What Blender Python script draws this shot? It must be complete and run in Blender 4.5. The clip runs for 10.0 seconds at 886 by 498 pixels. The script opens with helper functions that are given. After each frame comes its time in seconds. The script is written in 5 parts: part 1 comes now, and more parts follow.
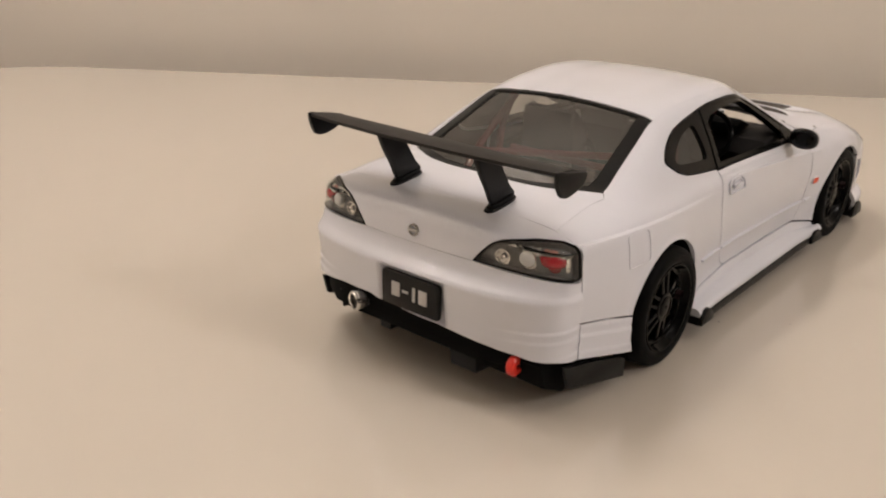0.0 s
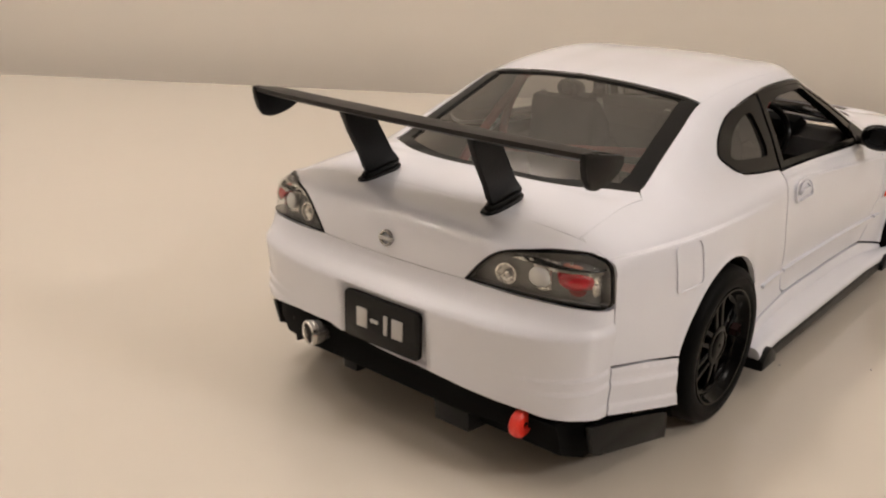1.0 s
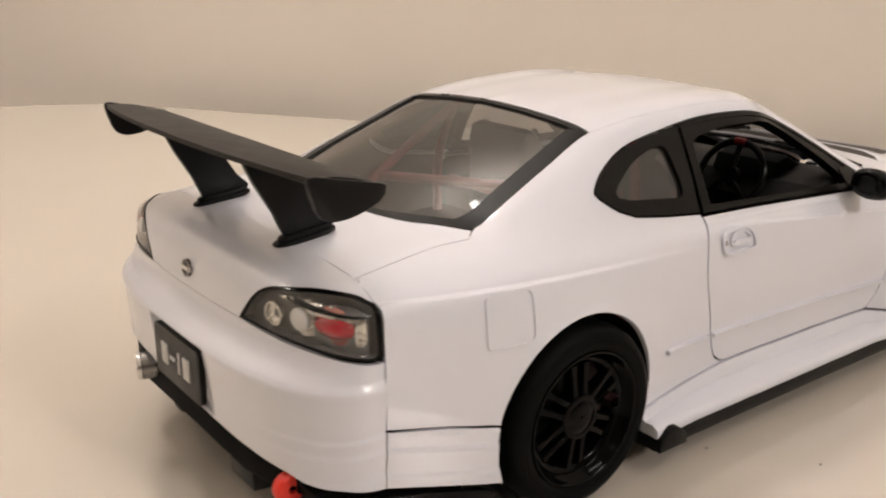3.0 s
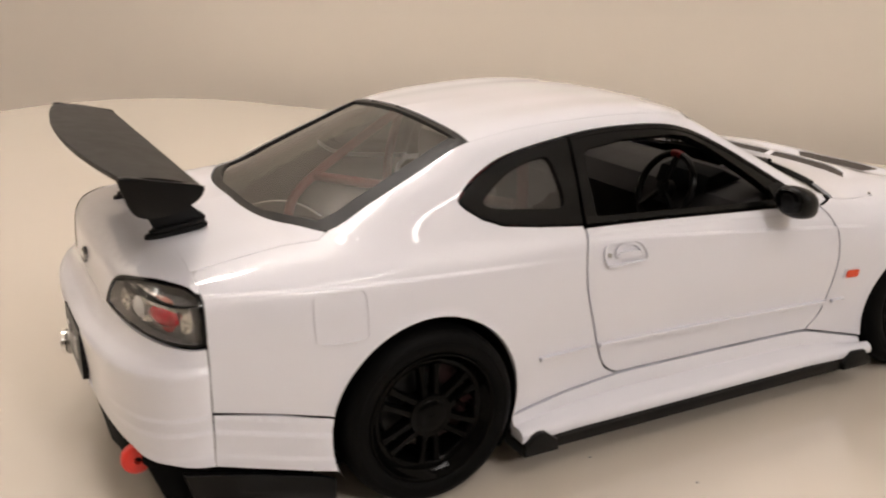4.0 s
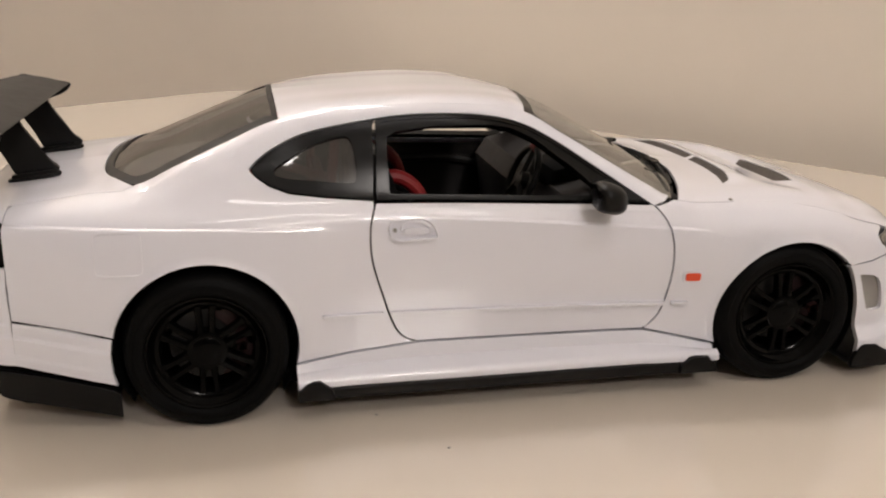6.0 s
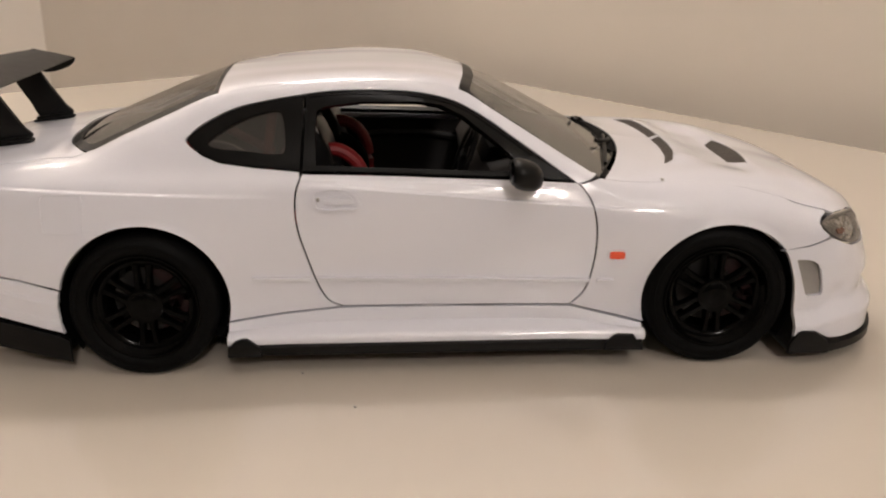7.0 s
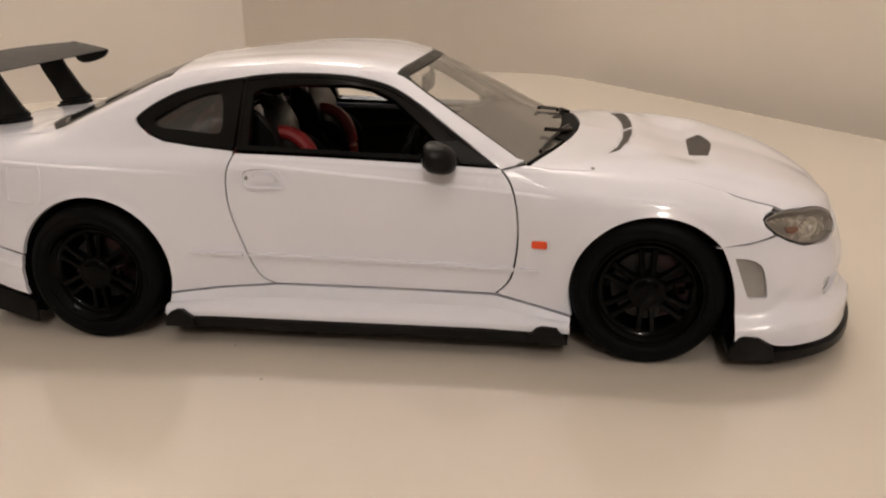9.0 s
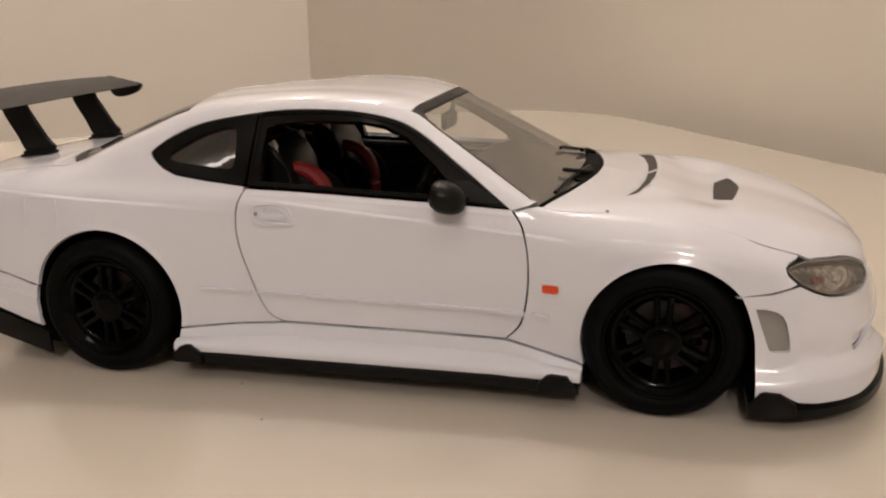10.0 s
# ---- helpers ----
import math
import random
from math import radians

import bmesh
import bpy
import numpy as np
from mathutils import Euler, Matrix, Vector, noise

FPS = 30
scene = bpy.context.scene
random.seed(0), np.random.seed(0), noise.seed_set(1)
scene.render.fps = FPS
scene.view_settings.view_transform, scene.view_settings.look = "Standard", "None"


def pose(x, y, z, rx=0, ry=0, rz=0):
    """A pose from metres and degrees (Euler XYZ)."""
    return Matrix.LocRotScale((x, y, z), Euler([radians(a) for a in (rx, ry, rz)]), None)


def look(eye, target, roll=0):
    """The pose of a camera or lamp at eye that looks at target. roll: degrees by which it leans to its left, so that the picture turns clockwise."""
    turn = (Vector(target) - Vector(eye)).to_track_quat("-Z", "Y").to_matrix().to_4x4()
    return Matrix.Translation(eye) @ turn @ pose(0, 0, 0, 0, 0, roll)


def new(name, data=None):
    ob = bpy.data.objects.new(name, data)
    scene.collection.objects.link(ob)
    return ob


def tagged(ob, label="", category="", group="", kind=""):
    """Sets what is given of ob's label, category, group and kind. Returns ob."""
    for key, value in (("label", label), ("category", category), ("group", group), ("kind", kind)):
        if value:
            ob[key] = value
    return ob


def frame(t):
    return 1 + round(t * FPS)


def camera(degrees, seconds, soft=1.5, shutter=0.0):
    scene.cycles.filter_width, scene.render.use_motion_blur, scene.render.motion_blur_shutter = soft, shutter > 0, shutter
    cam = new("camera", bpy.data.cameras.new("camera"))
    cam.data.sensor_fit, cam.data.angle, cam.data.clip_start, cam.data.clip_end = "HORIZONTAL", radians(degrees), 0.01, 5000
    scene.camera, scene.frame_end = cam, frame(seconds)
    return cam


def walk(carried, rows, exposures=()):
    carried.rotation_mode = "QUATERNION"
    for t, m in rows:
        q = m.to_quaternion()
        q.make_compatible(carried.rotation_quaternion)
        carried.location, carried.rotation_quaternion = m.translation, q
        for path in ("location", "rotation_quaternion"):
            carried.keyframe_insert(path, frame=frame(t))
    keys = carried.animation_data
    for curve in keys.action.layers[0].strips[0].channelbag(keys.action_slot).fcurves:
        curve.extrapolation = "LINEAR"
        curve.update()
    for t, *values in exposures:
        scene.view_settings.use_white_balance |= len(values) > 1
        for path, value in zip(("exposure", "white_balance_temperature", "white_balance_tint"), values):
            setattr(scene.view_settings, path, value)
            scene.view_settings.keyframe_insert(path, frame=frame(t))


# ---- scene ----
cam = camera(50.3, 10.0, soft=2.0, shutter=0.5)
# seconds, eye, aim, roll
ROWS = [
    (0, (-0.17288, -0.11746, 0.10083), (-0.11342, -0.06817, 0.06958), 1.00),
    (0.5, (-0.15367, -0.10408, 0.09121), (-0.09438, -0.05421, 0.06054), 1.10),
    (1, (-0.13762, -0.09150, 0.07950), (-0.07721, -0.04146, 0.05138), 1.60),
    (1.5, (-0.12654, -0.08725, 0.07362), (-0.06583, -0.03650, 0.04750), 1.90),
    (2, (-0.11271, -0.09508, 0.07387), (-0.05538, -0.04058, 0.04775), 1.50),
    (3.5, (-0.07292, -0.13083, 0.07517), (-0.02950, -0.06413, 0.05050), 0.60),
    (4, (-0.05608, -0.14513, 0.07737), (-0.01871, -0.07504, 0.05221), 0.40),
    (4.5, (-0.04088, -0.15796, 0.07496), (-0.00804, -0.08513, 0.05125), 0.30),
    (5, (-0.02467, -0.16833, 0.07579), (0.00288, -0.09346, 0.05171), 0.70),
    (5.5, (-0.00838, -0.17767, 0.07608), (0.01354, -0.10096, 0.05200), 0.80),
    (7, (0.04500, -0.19812, 0.07829), (0.04946, -0.11933, 0.05158), 0.10),
    (7.5, (0.06217, -0.20037, 0.07717), (0.06117, -0.12167, 0.04971), -0.40),
    (8, (0.07562, -0.20146, 0.07250), (0.07013, -0.12254, 0.04633), -1.00),
    (8.5, (0.08683, -0.19979, 0.07358), (0.07729, -0.12146, 0.04679), -1.40),
    (9, (0.09671, -0.19683, 0.07208), (0.08308, -0.11858, 0.04688), -1.30),
    (9.5, (0.10392, -0.19312, 0.07150), (0.08646, -0.11512, 0.04800), -1.30),
    (10, (0.10563, -0.19008, 0.07117), (0.08621, -0.11204, 0.04925), -1.10),
]
walk(cam, [(t, look(eye, aim, roll)) for t, eye, aim, roll in ROWS], exposures=[(0.0, -0.16, 6540, 10), (1.0, -0.01, 6510, 9), (2.0, 0.10, 6450, 9), (3.5, 0.12, 6450, 10), (5.5, 0.06, 6430, 10), (7.0, -0.14, 6600, 11), (8.0, -0.12, 6680, 11), (10.0, -0.22, 6790, 11)])

# ---- light ----
U = 1 / 24.0          # the car is a 1:24 model, built in full-size metres and scaled by U
NX, NY = 0.83, 0.5577  # across the table, towards the wall; along it: (-NY, NX)


def tab(n, d, z=0.0):
    """A place by its distance across the table (towards the wall) and along it."""
    return Vector((NX * n - NY * d, NY * n + NX * d, z))


world = bpy.data.worlds.new("room_world")
world.use_nodes = True
world.node_tree.nodes["Background"].inputs["Color"].default_value = (0.02, 0.018, 0.015, 1)
scene.world = world


def bulb(name, place, radius, watts, colour):
    data = bpy.data.lights.new(name, "POINT")
    data.shadow_soft_size, data.energy, data.color = radius, watts, colour
    ob = new(name, data)
    ob.location = place
    return ob


LAMP = (1.0, 0.925, 0.88)
# the room's ceiling lamp, far to the car's right
bulb("ceiling_light", Vector((0.50, -2.45, 1.62)), 0.13, 57.0, LAMP)
# a long tube lamp on the ceiling nearer the table
tube_ = bpy.data.lights.new("tube_light", "AREA")
tube_.shape, tube_.size, tube_.size_y, tube_.energy, tube_.color = "RECTANGLE", 0.75, 0.09, 3.3, LAMP
tube_light = new("tube_light", tube_)
tube_light.location, tube_light.rotation_euler = (0.30, -0.93, 1.58), (radians(30.5), 0, 0)
# an added, unseen fill towards the corner, brightens the walls and table there
bulb("corner_fill", tab(0.175, 0.47, 0.98), 0.09, 7.8, LAMP)
# a small lamp on the wall behind the car
bulb("wall_light", tab(0.19, 0.20, 0.66), 0.03, 1.75, LAMP)
# added fill near the end wall, brightens the walls; high to keep its reflection out
bulb("end_wall_fill", tab(0.0, 1.13, 1.20), 0.03, 4.4, LAMP)
# and a small one behind the camera
bulb("rear_light", Vector((-1.15, -1.55, 1.62)), 0.05, 1.0, LAMP)


# ---- materials ----
def material(name, colour, rough=0.5, metal=0.0, vary=0.06, scale=400.0, bump=0.0, bump_scale=2000.0, coat=0.0, rough_vary=0.05, spec=0.5, coat_rough=0.075):
    m = bpy.data.materials.new(name)
    m.use_nodes = True
    nt = m.node_tree
    b = nt.nodes["Principled BSDF"]
    b.inputs["Metallic"].default_value = metal
    b.inputs["Coat Weight"].default_value = coat
    b.inputs["Coat Roughness"].default_value = coat_rough
    b.inputs["Specular IOR Level"].default_value = spec
    co = nt.nodes.new("ShaderNodeTexCoord")
    n1, n2 = nt.nodes.new("ShaderNodeTexNoise"), nt.nodes.new("ShaderNodeTexNoise")
    for n, s in ((n1, scale), (n2, scale * 0.12)):
        n.inputs["Scale"].default_value, n.inputs["Detail"].default_value = s, 5
        nt.links.new(co.outputs["Object"], n.inputs["Vector"])
    add = nt.nodes.new("ShaderNodeMath")
    nt.links.new(n1.outputs["Fac"], add.inputs[0])
    nt.links.new(n2.outputs["Fac"], add.inputs[1])
    ramp = nt.nodes.new("ShaderNodeMapRange")
    ramp.inputs["From Min"].default_value, ramp.inputs["From Max"].default_value = 0.6, 1.4
    nt.links.new(add.outputs[0], ramp.inputs["Value"])
    mix = nt.nodes.new("ShaderNodeMix")
    mix.data_type = "RGBA"
    mix.inputs["A"].default_value = (*[c * (1 - vary) for c in colour], 1)
    mix.inputs["B"].default_value = (*[min(1, c * (1 + vary)) for c in colour], 1)
    nt.links.new(ramp.outputs[0], mix.inputs["Factor"])
    nt.links.new(mix.outputs["Result"], b.inputs["Base Color"])
    rr = nt.nodes.new("ShaderNodeMapRange")
    rr.inputs["From Min"].default_value, rr.inputs["From Max"].default_value = 0.6, 1.4
    rr.inputs["To Min"].default_value, rr.inputs["To Max"].default_value = max(0.02, rough - rough_vary), min(1, rough + rough_vary)
    nt.links.new(add.outputs[0], rr.inputs["Value"])
    nt.links.new(rr.outputs[0], b.inputs["Roughness"])
    if bump:
        n3, bp = nt.nodes.new("ShaderNodeTexNoise"), nt.nodes.new("ShaderNodeBump")
        n3.inputs["Scale"].default_value, n3.inputs["Detail"].default_value = bump_scale, 4
        nt.links.new(co.outputs["Object"], n3.inputs["Vector"])
        nt.links.new(n3.outputs["Fac"], bp.inputs["Height"])
        bp.inputs["Strength"].default_value, bp.inputs["Distance"].default_value = bump, 0.0004
        nt.links.new(bp.outputs["Normal"], b.inputs["Normal"])
    return m


def glass(name, colour, opacity, rough=0.04, gloss=0.08):
    """Tinted thin pane: partly clear, partly its own smoke colour, under a glossy face that grows at grazing angles."""
    m = bpy.data.materials.new(name)
    m.use_nodes = True
    nt = m.node_tree
    b = nt.nodes["Principled BSDF"]
    b.inputs["Base Color"].default_value, b.inputs["Roughness"].default_value = (*colour, 1), 0.6
    b.inputs["Specular IOR Level"].default_value = 0.0
    t, mix = nt.nodes.new("ShaderNodeBsdfTransparent"), nt.nodes.new("ShaderNodeMixShader")
    t.inputs["Color"].default_value = (0.93, 0.93, 0.92, 1)
    co, n = nt.nodes.new("ShaderNodeTexCoord"), nt.nodes.new("ShaderNodeTexNoise")
    n.inputs["Scale"].default_value = 120
    nt.links.new(co.outputs["Object"], n.inputs["Vector"])
    mr = nt.nodes.new("ShaderNodeMapRange")
    mr.inputs["To Min"].default_value, mr.inputs["To Max"].default_value = max(0.0, opacity - 0.04), opacity + 0.04
    nt.links.new(n.outputs["Fac"], mr.inputs["Value"])
    nt.links.new(mr.outputs[0], mix.inputs[0])
    nt.links.new(t.outputs[0], mix.inputs[1])
    nt.links.new(b.outputs[0], mix.inputs[2])
    face, power, lift = nt.nodes.new("ShaderNodeLayerWeight"), nt.nodes.new("ShaderNodeMath"), nt.nodes.new("ShaderNodeMapRange")
    face.inputs["Blend"].default_value = 0.5
    power.operation, power.inputs[1].default_value = "POWER", 5.0
    lift.inputs["To Min"].default_value = gloss
    shine, top_mix = nt.nodes.new("ShaderNodeBsdfGlossy"), nt.nodes.new("ShaderNodeMixShader")
    shine.inputs["Roughness"].default_value = rough
    nt.links.new(face.outputs["Facing"], power.inputs[0])
    nt.links.new(power.outputs[0], lift.inputs["Value"])
    nt.links.new(lift.outputs[0], top_mix.inputs[0])
    nt.links.new(mix.outputs[0], top_mix.inputs[1])
    nt.links.new(shine.outputs[0], top_mix.inputs[2])
    nt.links.new(top_mix.outputs[0], nt.nodes["Material Output"].inputs["Surface"])
    return m


PAINT = material("white_paint", (0.75, 0.76, 0.83), 0.42, vary=0.0, coat=1.0, rough_vary=0.0, coat_rough=0.03)
BLACK = material("satin_black_plastic", (0.004, 0.004, 0.004), 0.36, vary=0.2, bump=0.06, spec=0.2)
FRAME_BLACK = material("frame_black", (0.003, 0.0028, 0.0026), 0.24, vary=0.25, spec=0.16)
GLOSS_BLACK = material("gloss_black", (0.002, 0.002, 0.002), 0.13, vary=0.2, spec=0.2)
MATT_BLACK = material("matt_black", (0.003, 0.003, 0.003), 0.75, vary=0.3, spec=0.08)
RUBBER = material("tyre_rubber", (0.0035, 0.0035, 0.0035), 0.5, vary=0.25, bump=0.1, spec=0.05)
LAMP_GREY = material("lamp_bucket", (0.22, 0.212, 0.205), 0.2, metal=0.4, vary=0.25, scale=900.0, bump=0.5, bump_scale=700.0)
HEAD_GREY = material("head_lamp_bucket", (0.37, 0.335, 0.30), 0.26, metal=0.45, vary=0.3, scale=900.0, bump=0.4, bump_scale=700.0)
LENS_RED = material("red_lens", (0.38, 0.002, 0.010), 0.12, vary=0.2, scale=700.0, coat=1.0, coat_rough=0.03)
DEEP_RED = material("deep_red_lens", (0.24, 0.006, 0.008), 0.15, vary=0.1, coat=1.0)
PINK = material("upper_lens", (0.55, 0.24, 0.19), 0.2, vary=0.15, coat=1.0)
WHEEL_BLACK = material("wheel_black", (0.0012, 0.0012, 0.0012), 0.09, vary=0.2, spec=0.09)
DUCT = material("duct_grey", (0.30, 0.285, 0.27), 0.45, vary=0.12)
GREY_BLACK = material("wing_black", (0.018, 0.0165, 0.015), 0.5, vary=0.12, bump=0.05, spec=0.2)
RED = material("red_plastic", (0.75, 0.035, 0.02), 0.35, vary=0.08)
SEAT_RED = material("seat_red", (0.22, 0.010, 0.012), 0.5, vary=0.15, bump=0.1)
DISC = material("brake_disc_grey", (0.022, 0.021, 0.020), 0.4, metal=0.3, vary=0.2)
CALIPER = material("caliper_red", (0.018, 0.0012, 0.0015), 0.6, vary=0.15)
CAGE_RED = material("cage_red", (0.34, 0.024, 0.024), 0.4, vary=0.1)
ORANGE = material("amber_lens", (0.85, 0.085, 0.025), 0.2, vary=0.1)
CHROME = material("chrome", (0.82, 0.80, 0.78), 0.10, metal=1.0, vary=0.05)
DARK_CHROME = material("dark_chrome", (0.34, 0.33, 0.32), 0.25, metal=1.0, vary=0.1)
FACETS = material("faceted_chrome", (0.80, 0.78, 0.75), 0.10, metal=1.0, vary=0.1, bump=1.0, bump_scale=1100.0)
SILVER = material("silver_paint", (0.55, 0.54, 0.53), 0.35, metal=0.6, vary=0.05)
GREY = material("grey_plastic", (0.26, 0.25, 0.235), 0.4, vary=0.1)
MESH_GREY = material("vent_grey", (0.085, 0.075, 0.068), 0.6, vary=0.2, bump=0.3, bump_scale=3000, spec=0.08)
WHITE_TRIM = material("white_plastic", (0.75, 0.74, 0.73), 0.4, vary=0.04)
LETTER = material("letter_white", (0.50, 0.49, 0.48), 0.5, vary=0.04)
SMOKE = glass("smoked_glass", (0.066, 0.060, 0.052), 0.62, 0.05, 0.085)
SCREEN = glass("screen_glass", (0.33, 0.306, 0.265), 0.42)
BEZEL = material("dark_bezel", (0.13, 0.115, 0.10), 0.3, vary=0.2)
CABIN = material("cabin_plastic", (0.020, 0.018, 0.0175), 0.55, vary=0.2, spec=0.25)
EDGE_GREY = material("lamp_edge", (0.16, 0.145, 0.13), 0.3, vary=0.1)
CLEAR = glass("clear_lens", (0.3, 0.29, 0.28), 0.02, 0.03, 0.03)
AMBER = material("amber_reflector", (0.17, 0.07, 0.04), 0.25, vary=0.15)
QUARTER = glass("quarter_glass", (0.030, 0.028, 0.026), 0.89, 0.05, 0.09)
TABLE = material("table_lacquer", (0.63, 0.573, 0.495), 0.14, vary=0.012, scale=14.0, rough_vary=0.012, spec=0.9)
WALL = material("wall_paint", (0.91, 0.85, 0.768), 0.75, vary=0.02, scale=8.0, bump=0.05, bump_scale=300)
CEIL = material("ceiling_paint", (0.82, 0.80, 0.77), 0.8, vary=0.02, scale=20.0)
# dark tone for the two unseen walls, holds down bounce on the car
LOW_BOUNCE_WALL = material("low_bounce_wall", (0.25, 0.228, 0.20), 0.75, vary=0.03, scale=8.0, bump=0.05, bump_scale=300)
# the floor is never in view; its tone only sets light bounced upwards
FLOOR = material("bounce_floor", (0.34, 0.26, 0.18), 0.45, vary=0.2, scale=12.0)


# ---- mesh helpers ----
def part(name, bm, mat, parent=None, label="", smooth=True, angle=35):
    """Links a bmesh as one mesh object under a thing or a part."""
    me = bpy.data.meshes.new(name)
    bmesh.ops.recalc_face_normals(bm, faces=bm.faces[:])
    if smooth:
        for f in bm.faces:
            f.smooth = True
        lim = radians(angle)
        for e in bm.edges:
            if len(e.link_faces) == 2 and e.calc_face_angle(0) > lim:
                e.smooth = False
    bm.to_mesh(me)
    bm.free()
    me.materials.append(mat)
    ob = new(name, me)
    if parent:
        ob.parent = parent
    if label:
        tagged(ob, label)
    return ob


def box(bm, lo, hi, bevel=0.0, seg=2, s=1.0):
    r = bmesh.ops.create_cube(bm, size=1)
    c = [(a + b) / 2 for a, b in zip(lo, hi)]
    d = [abs(b - a) for a, b in zip(lo, hi)]
    for v in r["verts"]:
        v.co = Vector((c[i] + v.co[i] * d[i] for i in range(3))) * s
    if bevel:
        ed = list({e for v in r["verts"] for e in v.link_edges})
        bmesh.ops.bevel(bm, geom=ed, offset=bevel * s, segments=seg, affect="EDGES", profile=0.5)
    return bm


def lathe(bm, profile, m, seg=48):
    """Turns (radius, height) pairs round the z axis of m."""
    rings = []
    for r, h in profile:
        if r < 1e-6:
            rings.append([bm.verts.new(m @ Vector((0, 0, h)))])
        else:
            rings.append([bm.verts.new(m @ Vector((r * math.cos(2 * math.pi * i / seg), r * math.sin(2 * math.pi * i / seg), h))) for i in range(seg)])
    for a, b in zip(rings, rings[1:]):
        for i in range(seg):
            j = (i + 1) % seg
            if len(a) == 1 and len(b) > 1:
                bm.faces.new((a[0], b[i], b[j]))
            elif len(b) == 1 and len(a) > 1:
                bm.faces.new((a[i], a[j], b[0]))
            elif len(a) > 1:
                bm.faces.new((a[i], a[j], b[j], b[i]))
    return bm


def prism(bm, poly, m, depth, bevel=0.0):
    """A flat outline in the xy plane of m, thickened by depth along its z axis."""
    lo = [bm.verts.new(m @ Vector((x, y, 0))) for x, y in poly]
    hi = [bm.verts.new(m @ Vector((x, y, depth))) for x, y in poly]
    n = len(poly)
    fs = [bm.faces.new(lo[::-1]), bm.faces.new(hi)]
    for i in range(n):
        fs.append(bm.faces.new((lo[i], lo[(i + 1) % n], hi[(i + 1) % n], hi[i])))
    if bevel:
        ed = list({e for f in fs[:2] for e in f.edges})
        bmesh.ops.bevel(bm, geom=ed, offset=bevel, segments=2, affect="EDGES", profile=0.5)
    return bm


def tube(bm, pts, r, seg=10):
    """A round bar along a line of places."""
    pts = [Vector(p) for p in pts]
    rings = []
    for i, p in enumerate(pts):
        d = (pts[min(i + 1, len(pts) - 1)] - pts[max(i - 1, 0)]).normalized()
        q = d.to_track_quat("Z", "Y").to_matrix()
        rings.append([bm.verts.new(p + q @ Vector((r * math.cos(2 * math.pi * k / seg), r * math.sin(2 * math.pi * k / seg), 0))) for k in range(seg)])
    for a, b in zip(rings, rings[1:]):
        for k in range(seg):
            bm.faces.new((a[k], a[(k + 1) % seg], b[(k + 1) % seg], b[k]))
    bm.faces.new(rings[0][::-1])
    bm.faces.new(rings[-1])
    return bm


def smooth_line(pts, steps=6, closed=False):
    """Catmull-Rom line through the points."""
    p = [np.array(q, float) for q in pts]
    n = len(p)
    out = []
    for i in range(n if closed else n - 1):
        a, b, c, d = (p[(i - 1) % n], p[i], p[(i + 1) % n], p[(i + 2) % n]) if closed else (p[max(i - 1, 0)], p[i], p[i + 1], p[min(i + 2, n - 1)])
        for k in range(steps):
            t = k / steps
            out.append(0.5 * (2 * b + (c - a) * t + (2 * a - 5 * b + 4 * c - d) * t * t + (3 * b - a - 3 * c + d) * t ** 3))
    if not closed:
        out.append(p[-1])
    return [tuple(q) for q in out]


# ---- the room ----
def slab(name, corners, thick, mat, kind="structure", label="", category=""):
    """A thick plate below (or behind) a flat outline."""
    bm = bmesh.new()
    top = [bm.verts.new(c) for c in corners]
    nrm = (Vector(corners[1]) - Vector(corners[0])).cross(Vector(corners[2]) - Vector(corners[0])).normalized()
    low = [bm.verts.new(Vector(c) - nrm * thick) for c in corners]
    n = len(top)
    bm.faces.new(top)
    bm.faces.new(low[::-1])
    for i in range(n):
        bm.faces.new((top[i], low[i], low[(i + 1) % n], top[(i + 1) % n]))
    return tagged(part(name, bm, mat, smooth=False), label, category, kind=kind)


N_WALL, D_CORNER, N_FAR, D_FAR = 0.288, 1.195, -2.9, -2.6
Z_FLOOR, Z_CEIL = -0.74, 1.72
p00, p01, p11, p10 = tab(N_FAR, D_FAR), tab(N_WALL, D_FAR), tab(N_WALL, D_CORNER), tab(N_FAR, D_CORNER)
ring = (p00, p01, p11, p10)
slab("floor", [p + Vector((0, 0, Z_FLOOR)) for p in ring], 0.05, FLOOR, label="unseen floor below the table, toned to set bounce light", category="floor")
slab("ceiling", [p + Vector((0, 0, Z_CEIL)) for p in ring[::-1]], 0.05, CEIL, label="plain white painted ceiling", category="ceiling")
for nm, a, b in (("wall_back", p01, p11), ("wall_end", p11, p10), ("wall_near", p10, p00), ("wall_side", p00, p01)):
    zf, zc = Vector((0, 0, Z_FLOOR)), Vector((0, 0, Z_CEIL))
    # the two walls out of view are darkened to weaken the fill light
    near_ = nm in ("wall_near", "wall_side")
    slab(nm, [a + zf, a + zc, b + zc, b + zf], 0.08, LOW_BOUNCE_WALL if near_ else WALL, label="unseen room wall, darkened to cut bounce light" if near_ else "plain warm white painted wall", category="wall")


